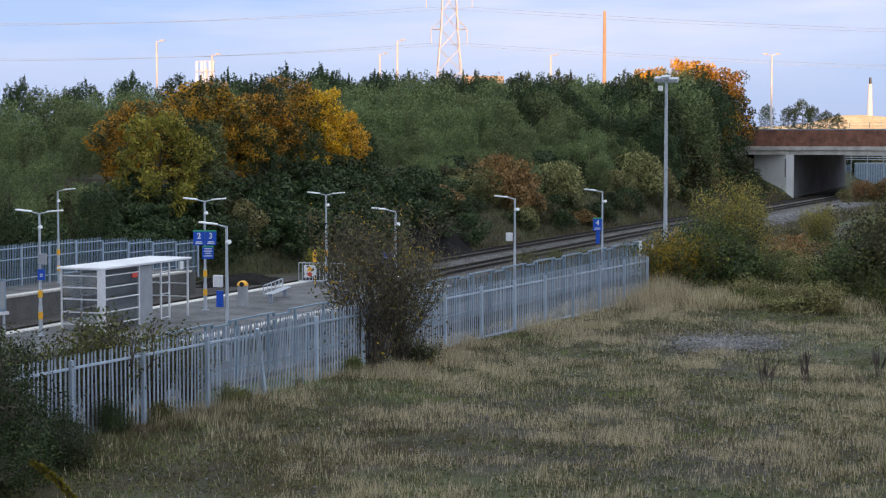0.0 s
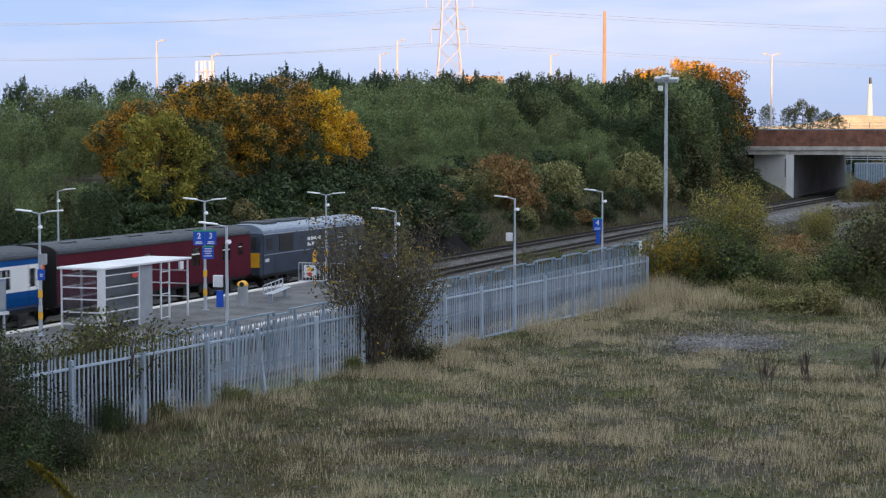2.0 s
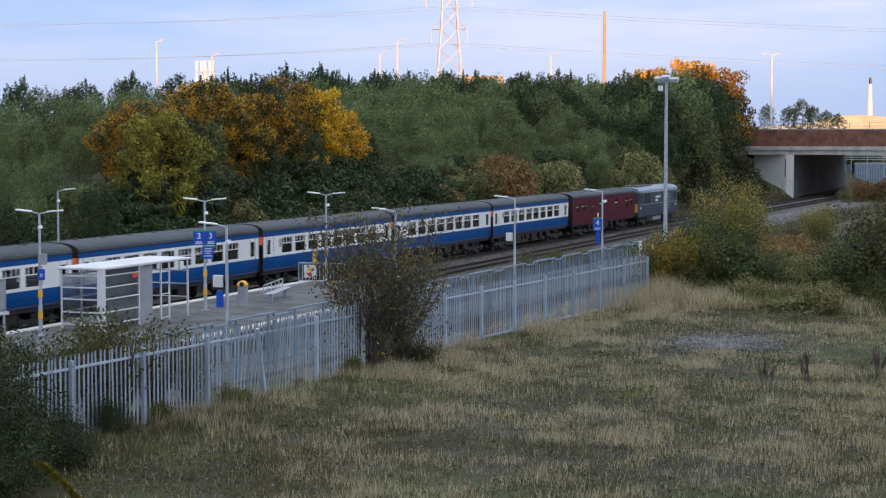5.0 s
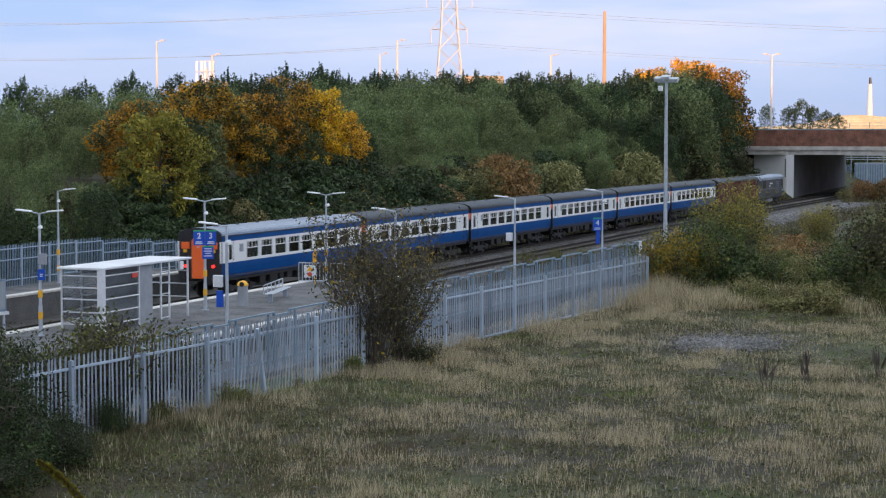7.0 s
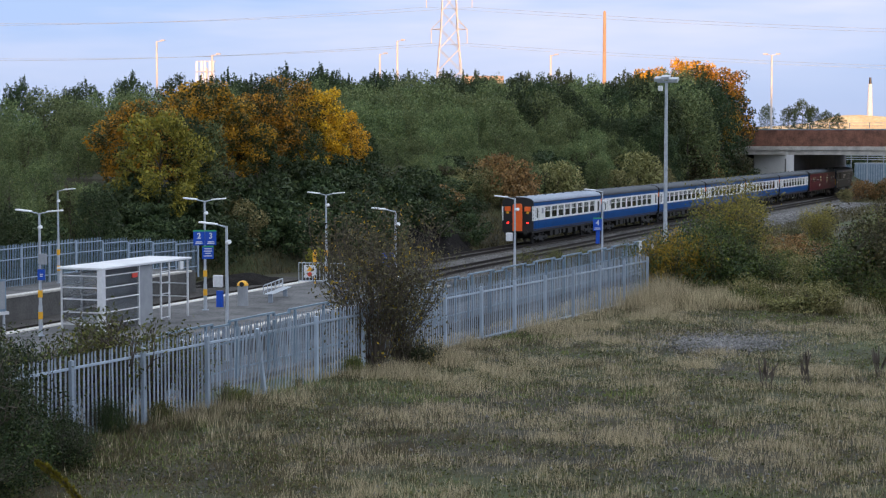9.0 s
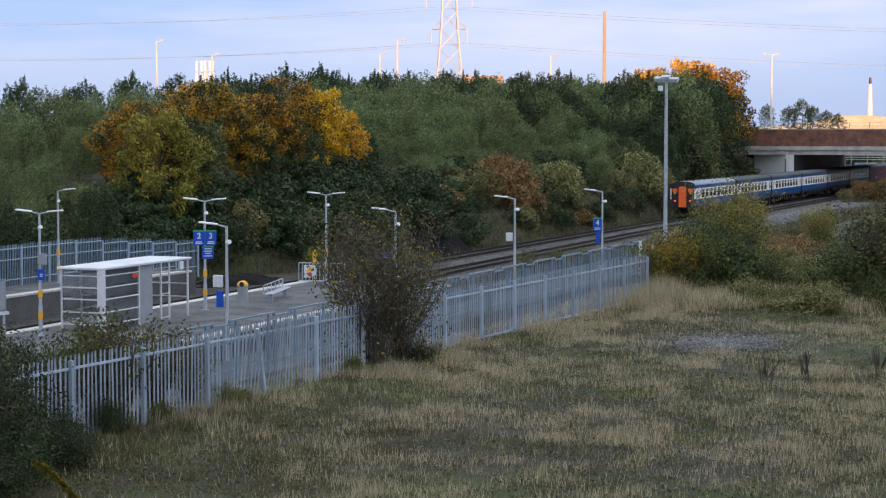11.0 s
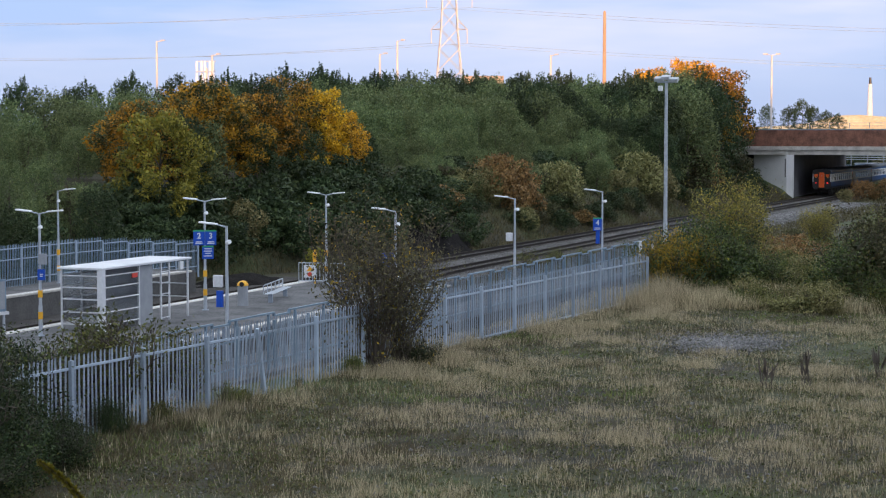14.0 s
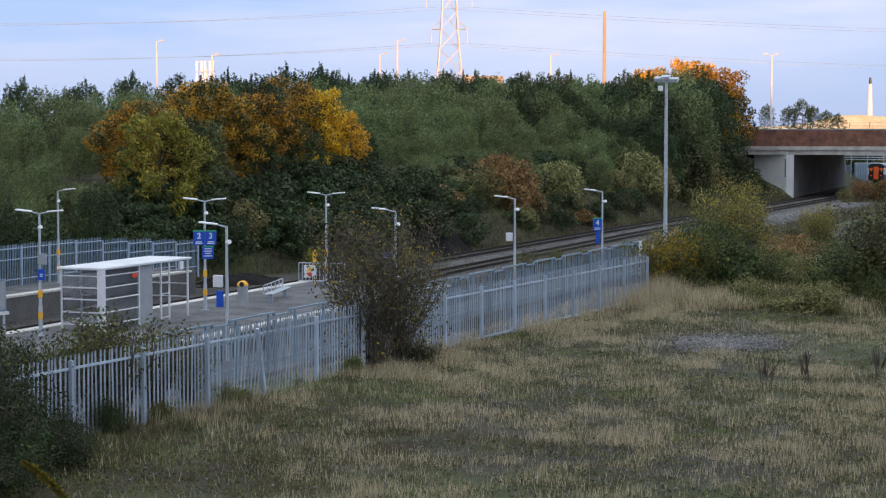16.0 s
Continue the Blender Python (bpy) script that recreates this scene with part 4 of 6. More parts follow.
SPRIG = thicket("weed", 43, 1.6, 0.9, 26, 1300, 0.042, G["hedge"], "leafy brown weeds between the fences", "weed", 0.1)

BUDDLEIA.put(27.9, -43.3, 2.3, 20, 1.02, 1.04)
BUDDLEIA.put(28.3, -42.4, 2.3, 140, 0.78)
IVYBUSH = [thicket("bush", 91 + i, 3.0, 2.2, 40, 7000, 0.065, G["ivy"], "dense green ivy-clad bush at the edge of the field", spread=0.26, fill=6000) for i in range(2)]
AMBER = thicket("bush", 95, 2.6, 1.2, 30, 3200, 0.06, G["amber"], "amber-leaved hedge plant beside the fence end", spread=0.2, fill=900)
LOW = [thicket("bramble", 97 + i, 1.0, 1.1, 30, 2600, 0.055, G[m], "low olive bramble on the rough slope", "bramble", 0.16, 900) for i, m in enumerate(("hedge", "pale"))]
for kind, x, y, z, s, t in ((IVYBUSH[0], 29.9, -16.2, 2.2, 0.82, 0.95), (IVYBUSH[1], 31.6, -15.2, 2.2, 0.95, 0.95), (IVYBUSH[0], 33.0, -13.8, 2.2, 0.72, 0.8), (IVYBUSH[1], 30.6, -13.0, 2.2, 1.0, 1.0), (IVYBUSH[1], 29.4, -14.2, 2.2, 0.6, 0.9),
                            (AMBER, 29.6, -17.0, 2.2, 0.72, 1.3), (AMBER, 30.4, -16.6, 2.2, 0.72, 1.35), (AMBER, 31.2, -15.9, 2.2, 0.6, 1.5),
                            (SALLOW, 31.8, -11.5, 2.0, 0.95, 1.08), (SALLOW, 31.2, -9.6, 2.0, 0.75, 1.1), (IVYBUSH[0], 33.6, -19.6, 2.2, 0.3, 0.8),
                            (IVYBUSH[1], 38.3, -17.6, 2.2, 0.95, 0.85), (DARKBUSH, 39.8, -17.4, 2.2, 1.12, 1.0), (IVYBUSH[0], 37.5, -15.0, 2.2, 0.9, 1.0), (DARKBUSH, 42.5, -18.5, 2.2, 1.15, 1.0), (IVYBUSH[0], 39.6, -20.2, 2.2, 0.6, 0.8), (THORN[1], 39.2, -11.0, 2.2, 1.0, 1.0),
                            (RUST, 31.2, 2.0, 2.0, 0.55, 0.75), (RUST, 32.4, 6.0, 1.8, 0.55, 0.8), (RUST, 29.8, 14.0, 1.6, 0.6, 0.85), (RUST, 37.2, 2.0, 2.0, 0.55, 0.9), (THORN[0], 34.6, 6.0, 1.9, 0.45, 0.8),
                            (SALLOW, 27.0, 40.0, 0.6, 0.75, 0.95), (SALLOW, 26.2, 41.5, 0.6, 0.6, 0.95), (THORN[0], 33.4, 22.0, 1.2, 0.9, 0.9), (THORN[1], 31.8, 32.0, 0.8, 0.8, 0.8)):
    kind.put(x, y, z, x * 77, s, t)


def plant_slope():
    """Low brambles on the rough ground between the taller bushes."""
    rnd = random.Random(27)
    for k in range(76):
        y = -23 + 46 * rnd.random() ** 1.3
        x = 34.8 - 0.22 * (y + 12) + rnd.uniform(-2.6, 3.4)
        LOW[rnd.randrange(2)].put(*at(x, y, -0.05), rnd.uniform(0, 360), rnd.uniform(0.5, 1.1), rnd.uniform(0.6, 1.1))


plant_slope()
for kind, x, y, z, s, t in ((BRAMBLE[0], 27.0, -60.8, 2.3, 0.85, 1.1), (BRAMBLE[1], 27.3, -58.9, 2.3, 0.36, 1.2), (BRAMBLE[0], 27.0, -63.0, 2.3, 1.1, 1.2), (BRAMBLE[0], 28.6, -63.6, 2.3, 0.7, 0.7), (BRAMBLE[1], 28.3, -60.4, 2.3, 0.5, 0.8), (BRAMBLE[1], 27.9, -62.6, 2.3, 0.9, 0.9), (BRAMBLE[1], 27.05, -56.5, 2.3, 0.26, 1.5),
                            (BRAMBLE[0], 28.6, -41.8, 2.3, 0.5, 0.6), (BRAMBLE[1], 25.4, -60.0, 2.3, 1.0, 1.25), (BRAMBLE[0], 25.0, -57.0, 2.3, 0.8, 1.25)):
    kind.put(x, y, z, y * 53, s, t)
for x, y, s in ((25.6, -56.6, 1.35), (25.8, -55.2, 1.4), (25.7, -53.9, 1.5), (25.9, -52.6, 1.35), (25.3, -58.0, 1.5), (26.0, -51.0, 1.1), (25.2, -59.4, 1.45), (25.9, -54.6, 1.6)):
    SPRIG.put(x, y, 2.1, y * 91, s)
for k, (y, s) in enumerate(((-55.6, 0.24), (-54.3, 0.34), (-53.9, 0.2), (-51.6, 0.3), (-51.2, 0.38), (-50.6, 0.22), (-47.9, 0.2), (-44.7, 0.36))):
    (LOW[0] if k % 3 else SPRIG).put(float(fence_x(y)) + 0.28, y, 2.24, y * 71, s, 1.0 + 0.3 * (k % 2))
# low plants by the second line
for kind, x, y, s in ((SPRIG, 11.3, 20.5, 1.35), (THORN[0], 9.4, 33.0, 0.42), (THORN[1], 10.5, 36.0, 0.4), (SPRIG, 10.0, 30.0, 0.9)):
    kind.put(x, y, -0.6, x * 19, s)


def plant_lineside():
    """Scrub on the flat ground between the field and the line."""
    rnd = random.Random(15)
    for k in range(52):
        y = rnd.uniform(28, 186)
        x = float(bend(y)) + rnd.uniform(14.0 if 92 < y < 174 else 10.5, 34) + max(0, 60 - y) * 0.12
        kind = (THORN[0], THORN[1], RUST, OLIVE, SCRUB[0])[rnd.randrange(5)]
        kind.put(*at(x, y, -0.1), rnd.uniform(0, 360), rnd.uniform(0.3, 0.65), rnd.uniform(0.45, 0.8))


plant_lineside()


# ---- grass ----
def lumps(x, y, cell, seed):
    """Smooth random values from 0 to 1 that change over cell metres."""
    table = np.random.default_rng(seed).random((256, 256))
    u, v = x / cell, y / cell
    i, j = np.floor(u).astype(int), np.floor(v).astype(int)
    a, b = smooth_step(0, 1, u - i), smooth_step(0, 1, v - j)
    g = lambda p, q: table[p % 256, q % 256]
    return (g(i, j) * (1 - a) + g(i + 1, j) * a) * (1 - b) + (g(i, j + 1) * (1 - a) + g(i + 1, j + 1) * a) * b


def grass(name, seed, n, mat, label, h_lo, h_hi, width, wants, bow=0.5):
    """Blades on the field, in a wedge of ground that widens away from the bridge."""
    rng = np.random.default_rng(seed)
    m = n * 3
    d = np.sqrt(rng.uniform(27.0 ** 2, 78.0 ** 2, m))
    side = rng.uniform(-0.27, 0.27, m) * d
    x = 48.88 - 0.3587 * d + 0.9334 * side
    y = -92.38 + 0.9334 * d + 0.3587 * side
    wide = 0.35 * lumps(x, y, 6.0, 1) + 0.35 * lumps(x, y, 1.9, 2) + 0.3 * lumps(x, y, 0.7, 17)
    clump = 0.5 * lumps(x, y, 0.8, seed + 3) + 0.5 * lumps(x, y, 0.32, seed + 4)
    like = wants(wide, x, y) * (0.15 + 1.7 * np.clip(clump - 0.22, 0, 1))
    keep = (x > fence_x(y) - (2.5 if h_hi > 0.2 else -0.05)) & (rng.random(m) < like)
    x, y, clump = x[keep][:n], y[keep][:n], clump[keep][:n]
    k = len(x)
    z = land(x, y) - 0.03
    hgt = rng.uniform(h_lo, h_hi, k) * (0.45 + 1.2 * clump) * (1 + 0.7 * smooth_step(3.5, 0.6, x - fence_x(y)) * smooth_step(-0.4, 0.6, x - fence_x(y))) * (1 + 1.6 * smooth_step(-25, -20, y) * smooth_step(34.5, 32, x))
    a = rng.uniform(0, 6.283, k)
    wx, wy = np.cos(a) * width, np.sin(a) * width
    lx, ly = rng.normal(0, bow, k) * hgt, rng.normal(0, bow, k) * hgt
    v = np.stack([np.stack([x - wx, y - wy, z], -1), np.stack([x + wx, y + wy, z], -1), np.stack([x + lx, y + ly, z + hgt], -1)], 1).reshape(-1, 3)
    return tagged(new(name, quick_mesh(name, v, np.arange(3 * k).reshape(k, 3), mat)), label, "grass", kind="stuff")


def bare(x, y):
    """The stony patch and the worn strip across the field."""
    return np.clip(1.3 * np.exp(-((x - 36.0) / 1.9) ** 2 - ((y + 33.2) / 2.6) ** 2) + 1.1 * np.exp(-((x - 40.2) / 2.6) ** 2 - ((y + 33.8) / 3.0) ** 2) + 0.5 * np.exp(-((x - 34.0) / 1.5) ** 2 - ((y + 36.5) / 1.6) ** 2), 0, 1)


def bank_grass():
    """Tufts of dry grass on the slope and beside the tracks."""
    rng = np.random.default_rng(3)
    n = 60000
    y = rng.uniform(5, 185, n)
    foot = -11.5 + 6.5 * smooth_step(8, 40, y) + bend(y)
    x = np.where(rng.random(n) < 0.6, foot + 0.6 - np.abs(rng.normal(0, 4.0, n)), bend(y) + rng.uniform(6.2, 16, n) + np.maximum(0, 30 - y) * 0.1)
    keep = ~((x > 3) & (y < 14)) & ~((x > bend(y) + 3) & (x < bend(y) + 11) & (y > 96) & (y < 174))
    x, y = x[keep], y[keep]
    k = len(x)
    h, a = rng.uniform(0.15, 0.65, k), rng.uniform(0, 6.283, k)
    z = land(x, y) - 0.03
    wx, wy = np.cos(a) * 0.03, np.sin(a) * 0.03
    v = np.stack([np.stack([x - wx, y - wy, z], -1), np.stack([x + wx, y + wy, z], -1), np.stack([x + rng.normal(0, 0.2, k), y + rng.normal(0, 0.2, k), z + h], -1)], 1).reshape(-1, 3)
    tagged(new("bank_grass", quick_mesh("bank_grass", v, np.arange(3 * k).reshape(k, 3), G["bankgrass"])), "brown and olive grass on the railway bank", "grass", kind="stuff")


bank_grass()
grass("dry_grass", 2, 470000, G["straw"], "dry straw-coloured grass on the rough field", 0.07, 0.26, 0.0052, lambda w, x, y: np.clip(3.6 * (w - 0.36), 0.10, 1) * (1 - 0.96 * bare(x, y)) * np.clip(2.6 * lumps(x, y, 1.6, 9) - 0.35, 0.15, 1) * (1 - 0.92 * smooth_step(-50, -58, y) * smooth_step(37, 31, x)) * (1 + 0.8 * smooth_step(6, 2, x - fence_x(y)) * smooth_step(-48, -40, y)), 0.24)
grass("brown_grass", 4, 280000, G["bankgrass"], "dead brown grass and low weeds on the rough field", 0.03, 0.13, 0.010, lambda w, x, y: (0.40 + 1.6 * smooth_step(-50, -58, y) * smooth_step(37, 32, x)) * (1 - 0.85 * bare(x, y)), 0.7)
grass("green_grass", 6, 120000, G["green"], "short green grass in patches on the rough field", 0.04, 0.11, 0.012, lambda w, x, y: (np.clip(4.5 * (0.47 - w), 0.03, 1) * np.clip(2.8 * lumps(x, y, 2.6, 11) - 0.5, 0.05, 1) + 0.6 * smooth_step(-27, -22, y) * smooth_step(33, 36, x) + 0.7 * smooth_step(-53, -59, y) * smooth_step(34, 30, x)) * (1 - 0.9 * bare(x, y)), 0.6)


def low_weeds():
    """Small dark leaves of moss, clover and plantain close to the earth."""
    rng = np.random.default_rng(19)
    m = 260000
    d = np.sqrt(rng.uniform(27.0 ** 2, 76.0 ** 2, m))
    side = rng.uniform(-0.27, 0.27, m) * d
    x, y = 48.88 - 0.3587 * d + 0.9334 * side, -92.38 + 0.9334 * d + 0.3587 * side
    keep = (x > fence_x(y) + 0.05) & (rng.random(m) < np.clip(3.4 * (0.5 * lumps(x, y, 0.45, 51) + 0.5 * lumps(x, y, 1.4, 52)) - 1.15, 0.04, 1) * (1 - 0.7 * bare(x, y)))
    x, y = x[keep], y[keep]
    k = len(x)
    c = np.stack([x, y, land(x, y) + rng.uniform(0.01, 0.07, k)], -1)
    u = rng.normal(size=(k, 3)) * (1, 1, 0.45)
    u /= np.linalg.norm(u, axis=1, keepdims=True)
    v = np.cross(u, rng.normal(size=(k, 3)) * (0.5, 0.5, 1))
    v /= np.linalg.norm(v, axis=1, keepdims=True)
    r = rng.uniform(0.018, 0.05, (k, 1))
    q = np.stack([c - u * r, c - v * r * 0.5, c + u * r, c + v * r * 0.5], 1).reshape(-1, 3)
    tagged(new("low_weeds", quick_mesh("low_weeds", q, np.arange(4 * k).reshape(k, 4), G["weed"])), "low dark green and brown weeds close to the earth", "weeds", kind="stuff")


low_weeds()


def slope_grass():
    """Tall tussocks among the brambles beyond the field."""
    rng = np.random.default_rng(14)
    n = 70000
    y = -22 + 62 * rng.random(n) ** 1.3
    x = 34.8 - 0.22 * (y + 12) + rng.uniform(-5, 5, n)
    keep = rng.random(n) < np.clip(2.6 * lumps(x, y, 2.4, 41) - 0.5, 0.1, 1)
    x, y = x[keep], y[keep]
    k = len(x)
    h, a = rng.uniform(0.25, 0.75, k), rng.uniform(0, 6.283, k)
    z = land(x, y) - 0.03
    wx, wy = np.cos(a) * 0.017, np.sin(a) * 0.017
    v = np.stack([np.stack([x - wx, y - wy, z], -1), np.stack([x + wx, y + wy, z], -1), np.stack([x + rng.normal(0, 0.2, k), y + rng.normal(0, 0.2, k), z + h], -1)], 1).reshape(-1, 3)
    tagged(new("tussock_grass", quick_mesh("tussock_grass", v, np.arange(3 * k).reshape(k, 3), G["straw"])), "tall straw-coloured tussock grass on the slope", "grass", kind="stuff")


slope_grass()


def weed_stalks():
    """Dark dead dock stalks standing in the grass."""
    rnd = random.Random(12)
    for x, y, h in ((39.4, -43.7, 0.8), (40.3, -42.8, 0.95), (41.9, -40.0, 0.8), (42.3, -39.0, 0.7), (43.0, -41.0, 0.8)):
        base = thing("dead_weed", pose(x, y, 2.28), "dark brown dead dock stalks in dry grass", "weed", "dead weeds")
        for j in range(9):
            bm = bmesh.new()
            p, q = Vector((rnd.gauss(0, 0.08), rnd.gauss(0, 0.08), -0.05)), Vector((rnd.gauss(0, 0.2), rnd.gauss(0, 0.2), h * rnd.uniform(0.7, 1.1)))
            rod(bm, p, q, 0.012, 0.006, 5)
            part("stalk", bm, M["twig"], base)
            bm = bmesh.new()
            rod(bm, p.lerp(q, 0.55), q * 1.03, 0.022, 0.008, 6)
            for v in bm.verts:
                v.co += Vector((rnd.gauss(0, 0.012), rnd.gauss(0, 0.012), rnd.gauss(0, 0.02)))
            part("seed_head", bm, M["twig"], base)


weed_stalks()


def stones():
    """Loose grey stones on the bare patch."""
    rng = np.random.default_rng(8)
    n = 5200
    x, y = rng.normal(36.0, 0.95, n), rng.normal(-33.2, 1.45, n)
    more = 1500
    d, s = rng.uniform(34, 70, more), rng.uniform(-0.2, 0.25, more)
    x = np.concatenate([x, 48.88 - 0.3587 * d + 0.9334 * s * d])
    y = np.concatenate([y, -92.38 + 0.9334 * d + 0.3587 * s * d])
    ok = x > fence_x(y) + 0.5
    x, y = x[ok], y[ok]
    k = len(x)
    r = rng.uniform(0.016, 0.06, (k, 1, 1))
    oct6 = np.array([(1, 0, 0), (0, 1, 0), (-1, 0, 0), (0, -1, 0), (0, 0, 0.6), (0, 0, -0.6)])
    v = oct6[None] * r * rng.uniform(0.6, 1.4, (k, 6, 1)) + np.stack([x, y, land(x, y) + 0.03], -1)[:, None]
    f = np.array([(0, 1, 4), (1, 2, 4), (2, 3, 4), (3, 0, 4), (1, 0, 5), (2, 1, 5), (3, 2, 5), (0, 3, 5)])
    fs = (f[None] + 6 * np.arange(k)[:, None, None]).reshape(-1, 3)
    tagged(new("loose_stones", quick_mesh("loose_stones", v.reshape(-1, 3), fs, G["rubble"])), "loose grey stones on bare earth", "stones", kind="stuff")


stones()


def sapling():
    """A tall stalk that grows up from below the bridge and arches over, its yellow flower spike just in view."""
    base = thing("weed", pose(44.30, -85.04, 2.3), "tall arching weed with a mustard-yellow flower spike", "weed")
    way = [Vector(p) for p in ((-0.275, -0.076, 5.266), (-0.218, -0.057, 5.226), (-0.158, -0.037, 5.176), (-0.112, -0.023, 5.129), (-0.072, -0.011, 5.071), (-0.030, -0.002, 4.966), (-0.001, -0.004, 4.756), (0, 0, -0.2))]
    bm = bmesh.new()
    for k, (p, q) in enumerate(zip(way, way[1:])):
        rod(bm, q, p, 0.004 + 0.0010 * (k + 1), 0.004 + 0.0010 * k, 7)
    part("stalk", bm, M["twig"], base)
    rnd = random.Random(3)
    bm = bmesh.new()
    for k in range(1100):
        u = rnd.random() * 4.6
        i = int(u)
        c = way[i].lerp(way[i + 1], u - i)
        d = Vector((rnd.gauss(0, 1), rnd.gauss(0, 1), rnd.gauss(0, 1))).normalized()
        r = (0.019 + 0.005 * math.sin(u * 9)) * min(1, 0.45 + u)
        e = d.cross(Vector((rnd.random(), rnd.random(), rnd.random()))).normalized() * 0.0065
        vs = [bm.verts.new(v) for v in (c + d * 0.004, c + d * r * 0.7 + e, c + d * r * 1.25, c + d * r * 0.7 - e)]
        bm.faces.new(vs)
    part("flower_spike", bm, G["spike"], base, "mustard-yellow florets packed along the stalk")
    return base


SPIKE = sapling()
f = palisade(-17.5, 19.0, 0, 3, 2.0, "short length of old steel fence on the bank", M["galv_old"], M["galv_old"], pitch=0.3)
f.location.z = float(land(-17.5, 20)) + 0.2


def soil_mound(x, y, rx, ry, h, label):
    """A low heap of dark soil at the foot of the bank."""
    u, v = np.meshgrid(np.linspace(-1, 1, 33), np.linspace(-1, 1, 33))
    r = np.clip(1 - np.sqrt(u * u + v * v), 0, 1)
    px, py = x + rx * u, y + ry * v
    pz = land(px, py) - 0.15 + h * smooth_step(0, 0.8, r) + 0.25 * (lumps(px, py, 0.9, 31) - 0.5) * np.minimum(1, 4 * r)
    i = (np.arange(32)[:, None] * 33 + np.arange(32)[None]).ravel()
    me = quick_mesh("soil_mound", np.stack([px, py, pz], -1).reshape(-1, 3), np.stack([i, i + 1, i + 34, i + 33], -1), M["soil"])
    tagged(new("soil_mound", me), label, "mound", "soil mounds")


soil_mound(-6.4, 49.5, 3.0, 8.0, 1.5, "dark bare soil mound beside the through line")
soil_mound(-7.0, 15.5, 3.2, 6.0, 0.6, "dark bare soil mound beyond the platform end")


# ---- station furniture ----
PZ = 0.75


def text(body, size, material, m, parent, name="lettering"):
    cu = bpy.data.curves.new(name, "FONT")
    cu.body, cu.size, cu.extrude, cu.offset, cu.align_x, cu.align_y = body, size, 0.004, size * 0.025, "CENTER", "CENTER"
    tmp = bpy.data.objects.new(name, cu)
    scene.collection.objects.link(tmp)
    me = bpy.data.meshes.new_from_object(tmp.evaluated_get(bpy.context.evaluated_depsgraph_get()))
    bpy.data.objects.remove(tmp)
    me.materials.clear()
    me.materials.append(material)
    return share(name, me, parent, m)


def lamp_post(x, y, h, arms, label, bands=(), extras=True, turn=0.0):
    """A tapered post; arms are the sides (-1, 1) to which its lamp heads reach across the platform."""
    ob = thing("platform_lamp", pose(x, y, PZ, 0, 0, turn), label, "lamp post", "platform lamps")
    bm = bmesh.new()
    rod(bm, (0, 0, 0), (0, 0, 1.25), 0.085, 0.085, 12)
    rod(bm, (0, 0, 1.25), (0, 0, h), 0.07, 0.045, 12)
    post = part("post", bm, M["galv"], ob, "pale galvanised post", smooth=False)
    bm = bmesh.new()
    rod(bm, (0, 0, 0), (0, 0, 0.03), 0.16, 0.16, 12)
    part("base_plate", bm, M["galv_old"], ob)
    for z, c in bands:
        bm = bmesh.new()
        rod(bm, (0, 0, z - 0.15), (0, 0, z + 0.15), 0.098, 0.098, 12)
        part("colour_band", bm, M["yellow"], post, "orange-yellow band")
    for s in arms:
        bm = bmesh.new()
        rod(bm, (0, 0, h - 0.04), (s * 0.42, 0, h + 0.05), 0.03, 0.025, 8)
        arm = part("arm", bm, M["galv"], ob)
        bm = bmesh.new()
        m = pose(s * 0.40, 0, h + 0.06, 0, -s * 5, 0)
        box(bm, min(0, s * 0.72), -0.11, -0.035, max(0, s * 0.72), 0.11, 0.035, m)
        part("lamp_head", bm, M["lampwhite"], arm, "flat white lamp head", 0.02)
    if extras:
        bm = bmesh.new()
        rod(bm, (0.0, -0.05, h - 0.55), (0.17, -0.22, h - 0.52), 0.02, 0.02, 6)
        bracket = part("camera_bracket", bm, M["galv"], ob)
        bm = bmesh.new()
        rod(bm, (0.12, -0.2, h - 0.60), (0.30, -0.36, h - 0.55), 0.075, 0.085, 10)
        part("security_camera", bm, M["lampwhite"], bracket, "white security camera")
    return ob


B = ((1.75, 0), (0.85, 0))
lamp_a = lamp_post(6.0, -27.3, 5.1, (-1, 1), "double-armed galvanised platform lamp with orange bands", B)
lamp_b = lamp_post(7.0, -14.9, 5.2, (-1, 1), "double-armed galvanised platform lamp carrying blue platform signs", B)
lamp_c = lamp_post(6.0, 1.05, 5.0, (-1, 1), "double-armed galvanised platform lamp at the platform end", B)
lamp_d = lamp_post(-8.3, -3.73, 5.2, (1,), "single-armed platform lamp with orange bands on the far platform", B)
near_lamps = [lamp_post(x, y, 4.98, (-1,), "single-armed galvanised platform lamp with white boxes", (), True) for x, y in ((17.2, -32.1), (17.9, -17.59), (17.6, -0.45), (18.6, 12.65))]


